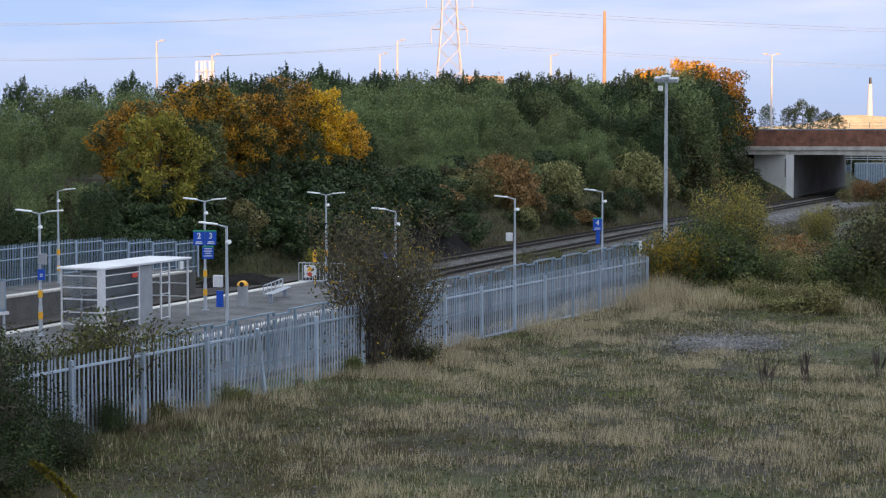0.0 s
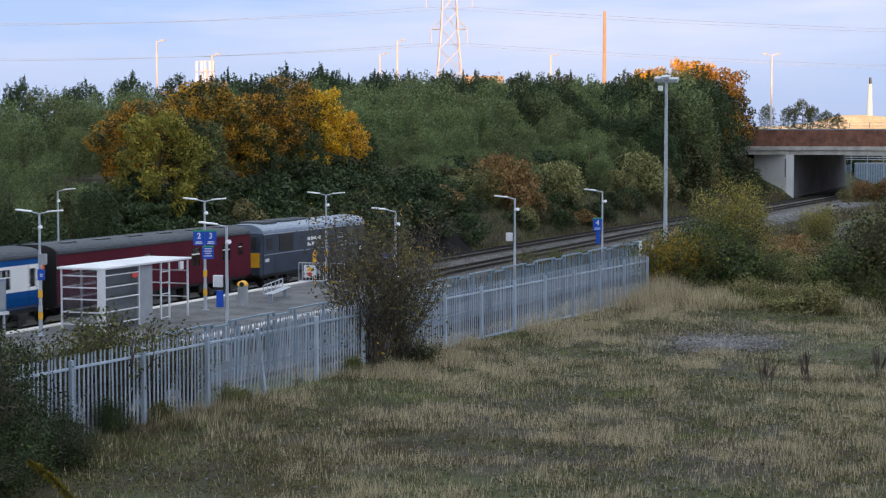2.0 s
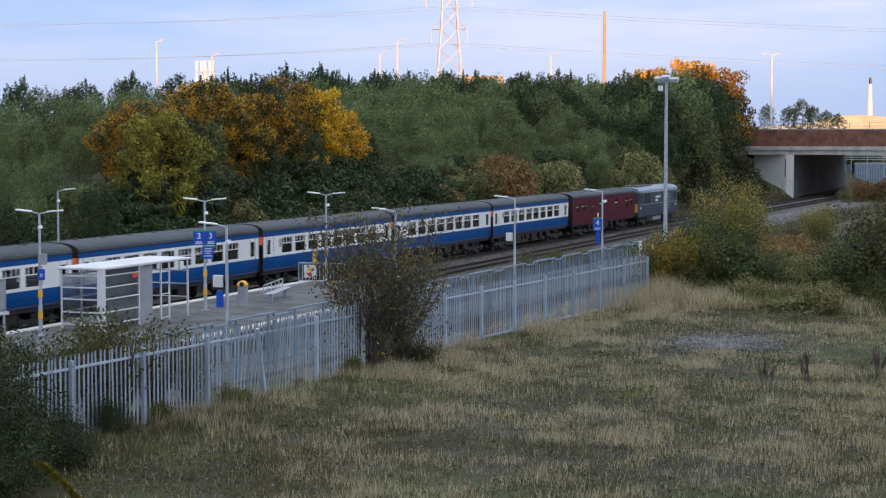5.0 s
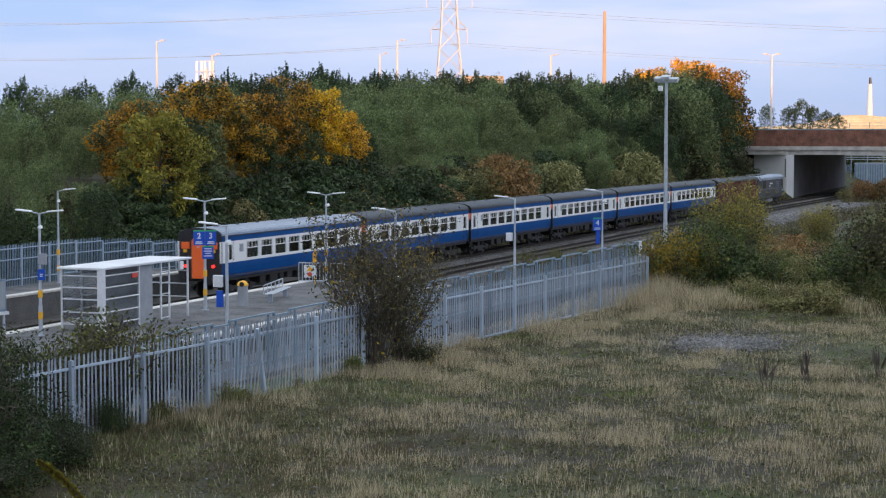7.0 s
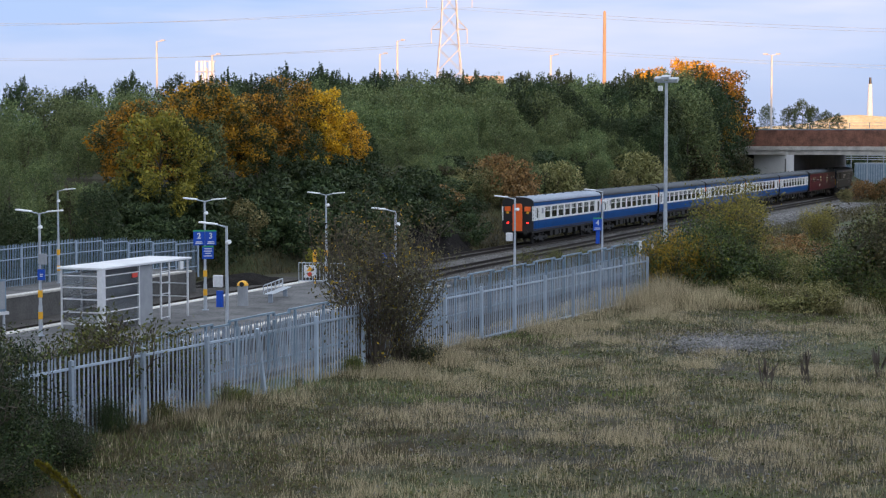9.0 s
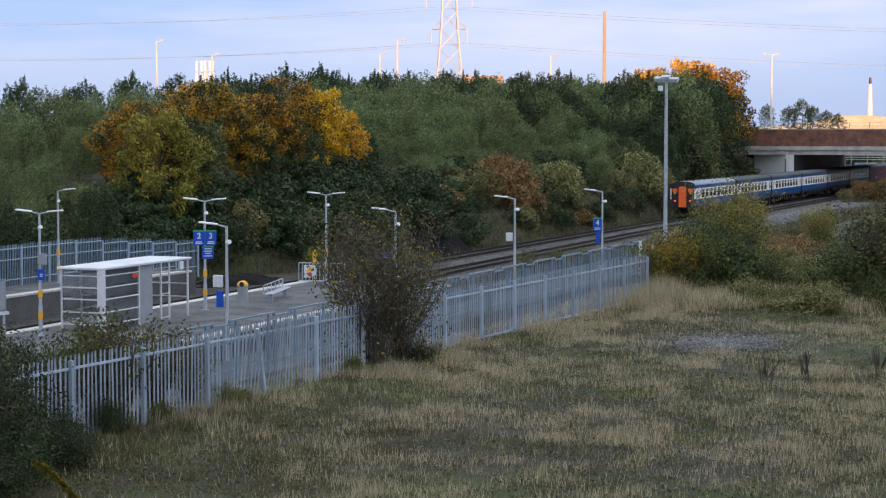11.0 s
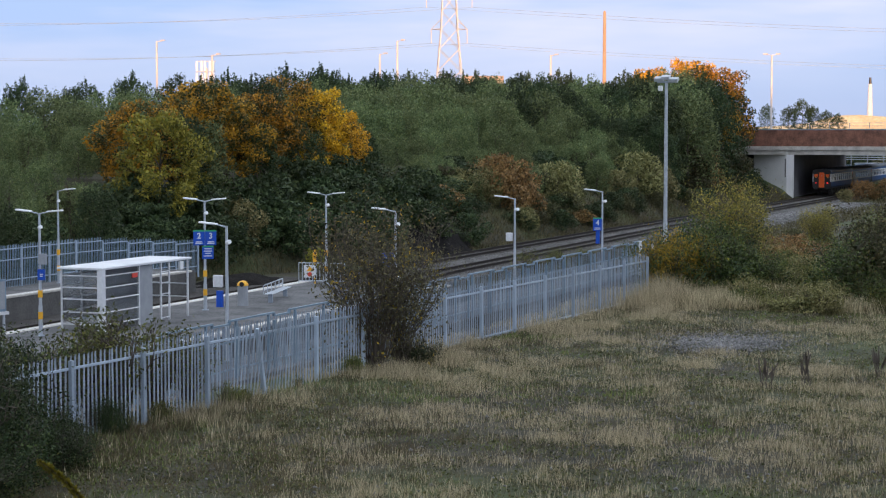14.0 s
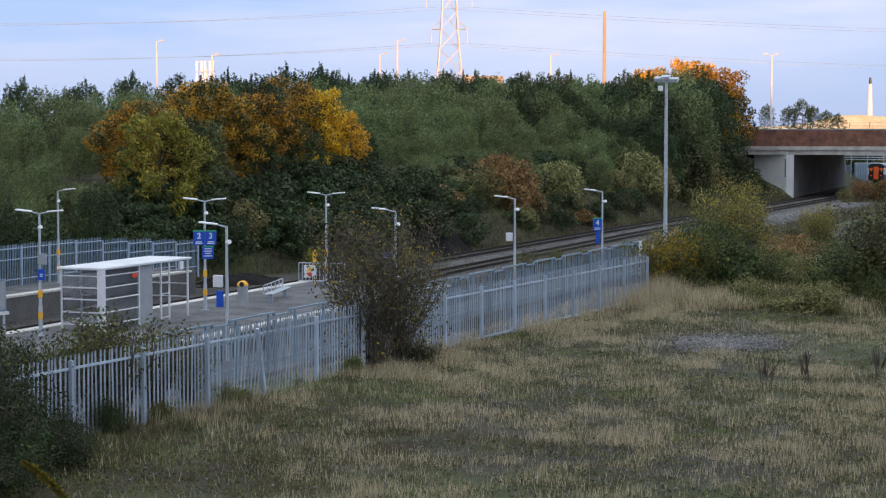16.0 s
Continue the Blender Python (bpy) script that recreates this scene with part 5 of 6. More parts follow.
def sign(parent, w, h, z, dx, digit, bars, top=True, turn=28.0):
    """A blue sign board on a post, with a number and unreadable lines."""
    m = pose(0, 0, z, 0, 0, turn) @ Matrix.Translation((dx, -0.13, 0))
    bm = bmesh.new()
    box(bm, -w / 2, -0.02, -h / 2, w / 2, 0.02, h / 2, m)
    board = part("sign_board", bm, M["signblue"], parent, "blue sign board", 0.004)
    if top:
        bm = bmesh.new()
        box(bm, -w / 2, -0.028, h / 2 - 0.07, w / 2, 0.0, h / 2 + 0.002, m)
        part("green_strip", bm, M["signgreen"], board, "green strip")
    if digit:
        text(digit, h * 0.52, M["white"], m @ pose(0, -0.024, h * 0.10, 90, 0, 0), board, "number")
    for k, (bw, bz) in enumerate(bars):
        bm = bmesh.new()
        box(bm, -bw / 2, -0.027, bz - 0.022, bw / 2, -0.018, bz + 0.022, m)
        part("text_bar", bm, M["white"], board, "unreadable white line of text")
    return board


sign(lamp_b, 0.53, 0.72, 3.46, -0.275, "2", ((0.3, -0.20), (0.34, -0.27)))
sign(lamp_b, 0.53, 0.72, 3.46, 0.275, "3", ((0.3, -0.20), (0.34, -0.27)))
sign(lamp_b, 0.54, 0.62, 2.76, 0.14, "", ((0.34, 0.17), (0.38, 0.06), (0.26, -0.05), (0.40, -0.17)))
sign(near_lamps[3], 0.52, 0.78, 3.05, -0.32, "4", ((0.3, -0.22), (0.36, -0.29)))
sign(near_lamps[1], 0.5, 0.6, 2.85, -0.35, "", ((0.3, 0.1), (0.3, -0.1)), False)
sign(lamp_a, 0.30, 0.45, 2.55, 0.06, "", ((0.12, 0.02), (0.12, -0.06)), False)
for post, z, s in ((near_lamps[0], 2.95, -0.30), (near_lamps[2], 2.95, -0.26), (lamp_a, 3.2, 0.22), (near_lamps[1], 1.9, 0.25)):
    bm = bmesh.new()
    box(bm, s - 0.16, -0.24, z - 0.22, s + 0.16, -0.02, z + 0.22)
    part("junction_box", bm, M["white"] if post is not lamp_a else M["grey"], post, "white equipment box", 0.015)
for post, z0, z1 in ((near_lamps[0], 2.0, 2.6), (near_lamps[3], 1.9, 2.7)):
    bm = bmesh.new()
    box(bm, -0.34, -0.2, z0, -0.12, -0.05, z1)
    part("blue_panel", bm, M["signblue"], post, "narrow blue panel")


def shelter():
    ob = thing("platform_shelter", pose(0, 0, PZ), "white-framed glazed waiting shelter with a flat pale roof", "shelter")
    x0, x1, y0, y1, yc, h = 5.65, 7.6, -25.15, -17.7, -22.07, 2.62
    bm = bmesh.new()
    vs = [(x0 - 0.15, y0 - 0.15), (x1 + 0.15, y0 - 0.15), (x1 + 0.15, y1 + 0.15), (x0 - 0.15, y1 + 0.15)]
    a = [bm.verts.new((x, y, h)) for x, y in vs]
    b = [bm.verts.new((x, y, h + 0.10)) for x, y in vs]
    bm.faces.new(a[::-1])
    bm.faces.new(b)
    for i in range(4):
        bm.faces.new((a[i], a[(i + 1) % 4], b[(i + 1) % 4], b[i]))
    part("roof", bm, M["white"], ob, "flat pale grey-white roof slab", 0.02)
    def upright(x, y, w, z0=0.0, z1=h):
        bm = bmesh.new()
        box(bm, x - w / 2, y - w / 2, z0, x + w / 2, y + w / 2, z1)
        part("post", bm, M["white"], ob, "white painted post", 0.006)
    upright(x1, y0, 0.26)
    for x, y in ((x0, y0), (x0, yc), (x1, yc), (x0, -23.6), (x1, -20.15), (x1, -19.4), (x1, y1), (x0, y1), (x0, -20.1)):
        upright(x, y, 0.075)
    def bar(xa, ya, xb, yb, z):
        bm = bmesh.new()
        rod(bm, (xa, ya, z), (xb, yb, z), 0.032, 0.032, 6)
        part("glazing_bar", bm, M["white"], ob, "white glazing bar")
    for z in (0.28, 0.8, 1.35, 1.85, 2.35):
        bar(x0, y0, x1, y0, z)
        bar(x1, y0, x1, yc, z)
        bar(x0, y0, x0, yc, z)
        bar(x1, -20.15, x1, -19.4, z - 0.15)
    for z in (0.9, 1.5, 2.1):
        bar(x0, -20.1, x0, y1, z)
        bar(x0, y1, x1, y1, z)
    for (xa, ya, xb, yb) in ((x0, y0, x1, y0), (x1, y0, x1, yc), (x0, y0, x0, yc)):
        bm = bmesh.new()
        t = 0.005
        box(bm, min(xa, xb) - t, min(ya, yb) - t, 0.25, max(xa, xb) + t, max(ya, yb) + t, 2.4)
        part("pane", bm, M["perspex"], ob, "scratched clear glazing")
    bm = bmesh.new()
    box(bm, x0 + 0.1, yc - 0.02, 0.02, x1 - 0.08, yc + 0.05, h - 0.05)
    part("end_panel", bm, M["grey"], ob, "grey solid end panel")
    bm = bmesh.new()
    box(bm, x1 - 0.06, yc + 0.06, 0.02, x1 - 0.01, yc + 1.2, h - 0.05)
    part("side_panel", bm, M["grey"], ob, "grey solid side panel")
    bm = bmesh.new()
    box(bm, x0 + 0.25, y0 + 0.4, 0.42, x0 + 0.6, yc - 0.3, 0.47)
    for y in (y0 + 0.6, yc - 0.5):
        box(bm, x0 + 0.38, y - 0.03, 0, x0 + 0.46, y + 0.03, 0.42)
    part("bench_seat", bm, M["galv"], ob, "steel bench inside")
    bm = bmesh.new()
    box(bm, x1 + 0.02, y1 - 0.9, h - 0.42, x1 + 0.14, y1 - 0.6, h - 0.05)
    part("loudspeaker", bm, M["lampwhite"], ob, "small white loudspeaker", 0.01)
    bm = bmesh.new()
    box(bm, x1 - 0.05, yc - 0.55, h - 0.5, x1 + 0.01, yc - 0.1, h - 0.25)
    part("notice", bm, M["red"], ob, "small red notice")


shelter()


def litter_bin():
    ob = thing("litter_bin", pose(7.58, -12.15, PZ), "grey litter bin with a yellow domed top on the platform", "bin")
    bm = bmesh.new()
    rod(bm, (0, 0, 0), (0, 0, 0.98), 0.27, 0.25, 18)
    part("body", bm, M["grey"], ob, "grey cylindrical body")
    bm = bmesh.new()
    for i in range(5):
        a, b = math.radians(i * 18), math.radians(i * 18 + 18)
        rod(bm, (0, 0, 0.98 + 0.25 * math.sin(a)), (0, 0, 0.98 + 0.25 * math.sin(b)), 0.285 * math.cos(a), max(0.02, 0.285 * math.cos(b)), 18)
    hood = part("hood", bm, M["yellow"], ob, "yellow domed hood")
    bm = bmesh.new()
    rod(bm, (0.05, -0.20, 1.06), (0.09, -0.305, 1.06), 0.11, 0.12, 12)
    part("slot", bm, M["dark"], hood, "dark opening")


litter_bin()


def bench():
    ob = thing("platform_bench", pose(8.0, -10.8, PZ, 0, 0, 14), "galvanised steel platform bench with a slatted back", "bench")
    for k in range(5):
        bm = bmesh.new()
        box(bm, 0.05 + 0.09 * k, 0, 0.44, 0.12 + 0.09 * k, 4.6, 0.47)
        part("seat_slat", bm, M["galv"], ob)
    for z in (0.62, 0.86):
        bm = bmesh.new()
        box(bm, 0.0, 0, z, 0.035, 4.6, z + 0.05)
        part("back_rail", bm, M["galv"], ob)
    for k in range(6):
        bm = bmesh.new()
        box(bm, 0.0, k * 0.91, 0.45, 0.04, k * 0.91 + 0.05, 0.9)
        part("back_post", bm, M["galv"], ob)
    for y in (0.5, 4.0):
        bm = bmesh.new()
        box(bm, 0.15, y, 0, 0.35, y + 0.16, 0.45)
        part("leg", bm, M["galv_old"], ob)


bench()


def end_barrier():
    ob = thing("barrier", pose(4.45, 0.75, PZ, 0, 0, 12), "grey steel barrier with a warning sign at the platform end", "barrier")
    bm = bmesh.new()
    for z in (0.15, 1.15):
        box(bm, 0, -0.03, z, 2.6, 0.03, z + 0.06)
    part("rail", bm, M["galv"], ob)
    for k in range(14):
        bm = bmesh.new()
        rod(bm, (k * 0.2, 0, 0.0 if k % 13 == 0 else 0.15), (k * 0.2, 0, 1.2), 0.022, 0.022, 6)
        part("upright", bm, M["galv"], ob)
    bm = bmesh.new()
    box(bm, 0.30, -0.06, 0.36, 0.98, -0.035, 1.06)
    plate = part("warning_sign", bm, M["white"], ob, "white warning sign with yellow and red shapes")
    bm = bmesh.new()
    prism(bm, ((0.45, 0.72), (0.85, 0.72), (0.65, 1.0)), -0.07, -0.062)
    part("yellow_triangle", bm, M["yellow"], plate)
    bm = bmesh.new()
    rod(bm, (0.64, -0.07, 0.54), (0.64, -0.062, 0.54), 0.13, 0.13, 14)
    part("red_disc", bm, M["red"], plate)
    bm = bmesh.new()
    rod(bm, (0.9, 0.1, 0), (0.9, 0.1, 1.9), 0.04, 0.04, 8)
    box(bm, 0.80, 0.0, 1.2, 1.0, 0.2, 1.75)
    part("yellow_marker", bm, M["yellow"], ob, "yellow marker post")


end_barrier()


def poster_case(x, y, label):
    ob = thing("poster_case", pose(x, y, PZ, 0, 0, 90 - 20), label, "notice board")
    bm = bmesh.new()
    box(bm, -0.8, -0.05, 1.0, 0.8, 0.05, 2.35)
    part("case", bm, M["bluegrey"], ob, "blue-grey display case", 0.01)
    bm = bmesh.new()
    box(bm, -0.72, -0.065, 1.1, 0.72, -0.052, 2.25)
    part("poster", bm, M["grey"], ob, "grey faded poster")
    bm = bmesh.new()
    box(bm, -0.9, -0.09, 0.86, 0.9, 0.09, 0.99)
    part("shelf", bm, M["white"], ob, "white ledge")
    for s in (-0.7, 0.7):
        bm = bmesh.new()
        box(bm, s - 0.04, -0.04, 0, s + 0.04, 0.04, 1.0)
        part("leg", bm, M["galv"], ob)


poster_case(4.2, -28.3, "free-standing poster case with a white ledge")


def flood_mast():
    ob = thing("floodlight_mast", pose(9.4, 64.3, -0.5), "tall galvanised floodlight mast beside the line", "mast")
    h = 14.1
    bm = bmesh.new()
    rod(bm, (0, 0, 0), (0, 0, h), 0.19, 0.13, 12)
    part("mast", bm, M["galv"], ob, "tapered galvanised mast")
    bm = bmesh.new()
    box(bm, -0.75, -0.3, h - 0.05, 0.95, 0.3, h + 0.10)
    head = part("head_frame", bm, M["galv_old"], ob, "steel head frame", 0.02)
    for x, z, w in ((-0.6, h + 0.30, 0.42), (-0.05, h + 0.42, 0.36), (0.65, h + 0.22, 0.4)):
        bm = bmesh.new()
        box(bm, x - w, -0.4, z - 0.16, x + w, 0.3, z + 0.16, pose(x, 0, z, 16, 0, 0) @ Matrix.Translation((-x, 0, -z)))
        part("floodlight", bm, M["galv"], head, "grey floodlight", 0.03)
    bm = bmesh.new()
    box(bm, -0.7, -0.2, h - 0.75, -0.35, 0.2, h - 0.3)
    part("white_box", bm, M["lampwhite"], ob, "white camera housing", 0.03)


flood_mast()
for k, (x, y) in enumerate(((21.2, 11.6), (21.6, 13.0), (21.9, 14.2))):
    ob = thing("marker_post", pose(x, y, 0.4), "short white marker post at the fence end", "post", "marker posts")
    bm = bmesh.new()
    box(bm, -0.08, -0.08, -0.6, 0.08, 0.08, 2.5 - 0.2 * k)
    part("post", bm, M["white"], ob, "", 0.015)


# ---- distance ----
def far_bank():
    xs, ys = np.linspace(-140, 180, 81), np.linspace(300, 420, 31)
    gx, gy = np.meshgrid(xs, ys)
    gz = -0.8 + (11.6 + 1.3 * np.sin((gx + 30) * 0.07) + 0.35 * np.sin(gx * 0.31) + 1.2 * np.exp(-((gx + 12) / 14) ** 2)) * np.clip((gy - 300) / 24, 0, 1) * (1 - smooth_step(395, 420, gy)) * smooth_step(-140, -100, gx)
    w = len(xs)
    i = (np.arange(len(ys) - 1)[:, None] * w + np.arange(w - 1)[None]).ravel()
    me = quick_mesh("far_bank", np.stack([gx, gy, gz], -1).reshape(-1, 3), np.stack([i, i + 1, i + w + 1, i + w], -1), M["sand"])
    me.polygons.foreach_set("use_smooth", [True] * len(me.polygons))
    tagged(new("far_bank", me), "pale dry bank in low golden sunlight beyond the bridge", "bank", kind="structure")


far_bank()
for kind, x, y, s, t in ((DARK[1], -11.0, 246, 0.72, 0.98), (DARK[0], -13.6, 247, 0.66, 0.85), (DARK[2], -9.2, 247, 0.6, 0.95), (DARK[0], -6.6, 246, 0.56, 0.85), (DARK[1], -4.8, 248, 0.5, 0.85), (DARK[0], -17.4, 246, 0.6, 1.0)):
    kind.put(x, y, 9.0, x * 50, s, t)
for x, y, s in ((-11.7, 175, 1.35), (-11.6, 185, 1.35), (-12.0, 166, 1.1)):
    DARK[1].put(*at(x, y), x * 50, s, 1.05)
for k in range(9):
    (IVY[k % 2] if k % 3 else OLIVE).put(*at(-9 + 3.2 * k, 274 + (k % 2), -0.1), k * 83, 1.75 + 0.15 * (k % 3), 1.15)
for kind, x, y, s in ((RUST, 9.2, 183, 0.9), (THORN[0], 11.0, 186, 0.8), (RUST, 13.0, 184, 1.0), (THORN[1], 15.5, 182, 0.9), (OLIVE, 8.4, 172, 0.6), (THORN[0], 18.0, 178, 1.0)):
    kind.put(*at(x, y, -0.1), x * 50, s)
for kind, x, y, top in ((GOLD, -21.8, 178, 19.0), (GOLD, -17.0, 184, 20.4), (ORANGE[1], -12.2, 180, 19.3), (DARK[2], -14.6, 178, 18.2), (ORANGE[0], -11.4, 171, 14.4)):
    foot = at(x, y)
    kind.put(*foot, x * 50, (top - foot[2]) / (8.0 if kind is LIME else 9.0), 1.03)


def pylon():
    ob = thing("electricity_pylon", pose(-101.3, 302.3, 0, 0, 0, 24), "pale steel lattice electricity pylon", "pylon")
    def half(z):
        return 4.6 - 0.082 * z if z < 33 else 1.9 - 0.05 * (z - 33)
    lv = [0, 7, 13, 18.5, 23.5, 28.5, 33, 37, 41, 45, 49, 53]
    bm = bmesh.new()
    for sx in (-1, 1):
        for sy in (-1, 1):
            for a, b in zip(lv, lv[1:]):
                rod(bm, (sx * half(a), sy * half(a), a), (sx * half(b), sy * half(b), b), 0.14, 0.14, 4)
    part("leg_frame", bm, M["farsteel"], ob)
    bm = bmesh.new()
    for a, b in zip(lv, lv[1:]):
        for s in (-1, 1):
            for u, v in ((-1, 1), (1, -1)):
                rod(bm, (u * half(a), s * half(a), a), (v * half(b), s * half(b), b), 0.075, 0.075, 3)
                rod(bm, (s * half(a), u * half(a), a), (s * half(b), v * half(b), b), 0.075, 0.075, 3)
    part("bracing", bm, M["farsteel"], ob)
    for z, r in ((33, 4.1), (41, 5.2), (49, 4.2)):
        bm = bmesh.new()
        for s in (-1, 1):
            for q in (-1, 1):
                rod(bm, (s * half(z), q * half(z), z), (s * r, 0, z), 0.09, 0.07, 4)
                rod(bm, (s * half(z), q * half(z), z + 2.2), (s * r, 0, z), 0.09, 0.07, 4)
            rod(bm, (s * r, 0, z), (s * r, 0, z - 3.2), 0.10, 0.10, 5)
        part("cross_arm", bm, M["farsteel"], ob)


pylon()


def cable(p, q, sag, r=0.036):
    cu = bpy.data.curves.new("power_line", "CURVE")
    cu.dimensions, cu.bevel_depth, cu.bevel_resolution = "3D", r, 0
    sp = cu.splines.new("POLY")
    sp.points.add(24)
    for i in range(25):
        t = i / 24
        c = Vector(p).lerp(Vector(q), t)
        sp.points[i].co = (c.x, c.y, c.z - 4 * sag * t * (1 - t), 1)
    cu.materials.append(M["galv_old"])
    tagged(new("power_line", cu), "thin overhead power line", "cable", "power lines")


for z0, off in ((29.8, -4.1), (29.8, 4.1), (38.0, -5.2), (38.0, 5.2)):
    p = Vector((-101.3 + off * 0.91, 302.3 + off * 0.41, z0))
    cable(p, p + Vector((-220, -60, 2.0 if off < 0 else 3.0)), 4.5)
    cable(p, p + Vector((270, 90, -6.0 if off < 0 else -5.0)), 4.0)


def road_lamp(x, y, top, heads, r=0.1):
    ob = thing("street_lamp", pose(x, y, 6.0), "slender pale road lamp column beyond the trees", "street lamp", "road lamps")
    h = top - 6.0
    bm = bmesh.new()
    rod(bm, (0, 0, 0), (0, 0, h), r * 1.5, r, 8)
    part("column", bm, M["farsteel"], ob)
    for s in heads:
        bm = bmesh.new()
        rod(bm, (0, 0, h - 0.1), (s * 0.9, s * 0.35, h + 0.1), 0.06, 0.06, 5)
        box(bm, min(s * 0.6, s * 1.3), s * 0.35 - 0.15, h + 0.06, max(s * 0.6, s * 1.3), s * 0.35 + 0.15, h + 0.26)
        part("lamp_head", bm, M["farsteel"], ob)


for x, y, top, heads, r in ((-102.8, 172.4, 24.2, (1,), 0.14), (-94.3, 175.5, 22.0, (1,), 0.16), (-73.9, 205, 25.3, (1,), 0.16), (-76.7, 203.8, 23.0, (1,), 0.14), (-49, 214.4, 22.8, (1,), 0.16), (-9.3, 208.1, 22.0, (-1, 1), 0.14)):
    road_lamp(x, y, top, heads, r)


def phone_mast():
    ob = thing("phone_mast", pose(-103.5, 190.5, 8), "pale phone mast with panel aerials", "mast")
    bm = bmesh.new()
    rod(bm, (0, 0, 0), (0, 0, 12.5), 0.3, 0.25, 8)
    part("mast", bm, M["farsteel"], ob)
    for k in range(5):
        for row in range(2):
            bm = bmesh.new()
            a = -1.6 + 0.8 * k
            box(bm, a - 0.17, -0.5 + 0.3 * (k % 2), 10.0 + row * 2.0, a + 0.17, -0.3 + 0.3 * (k % 2), 11.7 + row * 2.0)
            part("aerial_panel", bm, M["lampwhite"], ob, "pale panel aerial")
    bm = bmesh.new()
    for z in (10.2, 11.9, 13.6):
        box(bm, -1.9, -0.1, z, 1.9, 0.1, z + 0.12)
    part("head_frame", bm, M["farsteel"], ob)


phone_mast()


def chimney(x, y, z0, z1, r0, r1, mat, name, label, cap):
    ob = thing(name, pose(x, y, z0), label, "chimney")
    bm = bmesh.new()
    rod(bm, (0, 0, 0), (0, 0, z1 - z0), r0, r1, 16)
    part("shaft", bm, mat, ob)
    bm = bmesh.new()
    rod(bm, (0, 0, z1 - z0), (0, 0, z1 - z0 + cap), r1 * 0.75, r1 * 0.6, 12)
    part("cap", bm, M["dark"] if cap > 3 else mat, ob)


chimney(-286.1, 1072.3, 0, 88.5, 1.4, 0.95, M["chimney"], "factory_chimney", "tall slim brown chimney in the distance", 0.8)
chimney(-95, 927.6, 0, 36.5, 2.4, 1.0, M["white"], "white_tower", "white tapered tower with a dark tip", 3.4)


def low_house():
    ob = thing("house", pose(-93.9, 304.5, 0, 0, 0, 20), "brown brick house roof beyond the trees", "house")
    bm = bmesh.new()
    box(bm, -4.5, -3, 0, 4.5, 3, 20.5)
    part("wall", bm, M["brick"], ob)
    bm = bmesh.new()
    prism(bm, ((-3.4, 20.5), (3.4, 20.5), (0, 22.4)), -4.7, 4.7, Matrix.Rotation(math.pi / 2, 4, "Z"))
    part("roof", bm, M["chimney"], ob)


low_house()


def ridge_behind():
    """Unseen high ground added behind the viewpoint, which keeps the low sun off the line."""
    xs, ys = np.linspace(-900, 900, 91), np.linspace(-420, -200, 23)
    gx, gy = np.meshgrid(xs, ys)
    gz = -0.8 + (RIDGE + 0.4 * np.sin(gx * 0.021) + 0.3 * np.sin(gx * 0.09)) * smooth_step(-420, -330, gy) * (1 - smooth_step(-270, -200, gy))
    w = len(xs)
    i = (np.arange(len(ys) - 1)[:, None] * w + np.arange(w - 1)[None]).ravel()
    me = quick_mesh("ridge", np.stack([gx, gy, gz], -1).reshape(-1, 3), np.stack([i, i + 1, i + w + 1, i + w], -1), field_material())
    tagged(new("ridge", me), "unseen ridge added to shade the line", "hill", kind="structure")


RIDGE = 38.6
ridge_behind()


# ---- the train ----
LEN = 20.1
RAIL = -0.22
Z_BOT, Z_WB, Z_WT, Z_GUT, Z_TOP = 1.17, 2.03, 3.25, 3.56, 4.02


def roof_outline(half, zg, zt, n=12, inner=0.0):
    pts = []
    for i in range(n + 1):
        a = math.pi * i / n
        pts.append(((half - inner) * math.copysign(abs(math.cos(a)) ** 0.75, math.cos(a)), zg + (zt - zg - inner) * math.sin(a) ** 0.85))
    return pts


def bogie(parent, y):
    bm = bmesh.new()
    for sx in (-1.02, 1.02):
        box(bm, sx - 0.07, y - 1.9, 0.42, sx + 0.07, y + 1.9, 0.62)
        box(bm, sx - 0.09, y - 0.5, 0.25, sx + 0.09, y + 0.5, 0.5)
        for yy in (y - 1.3, y + 1.3):
            box(bm, sx - 0.11, yy - 0.18, 0.3, sx + 0.11, yy + 0.18, 0.72)
    box(bm, -1.0, y - 0.25, 0.4, 1.0, y + 0.25, 0.9)
    b = part("bogie", bm, M["black"], parent, "grimy black bogie frame")
    for yy in (y - 1.3, y + 1.3):
        for sx in (-0.78, 0.78):
            bm = bmesh.new()
            rod(bm, (sx - 0.07, yy, 0.46), (sx + 0.07, yy, 0.46), 0.46, n=20)
            part("wheel", bm, M["black"], b, "steel wheel")
    return b


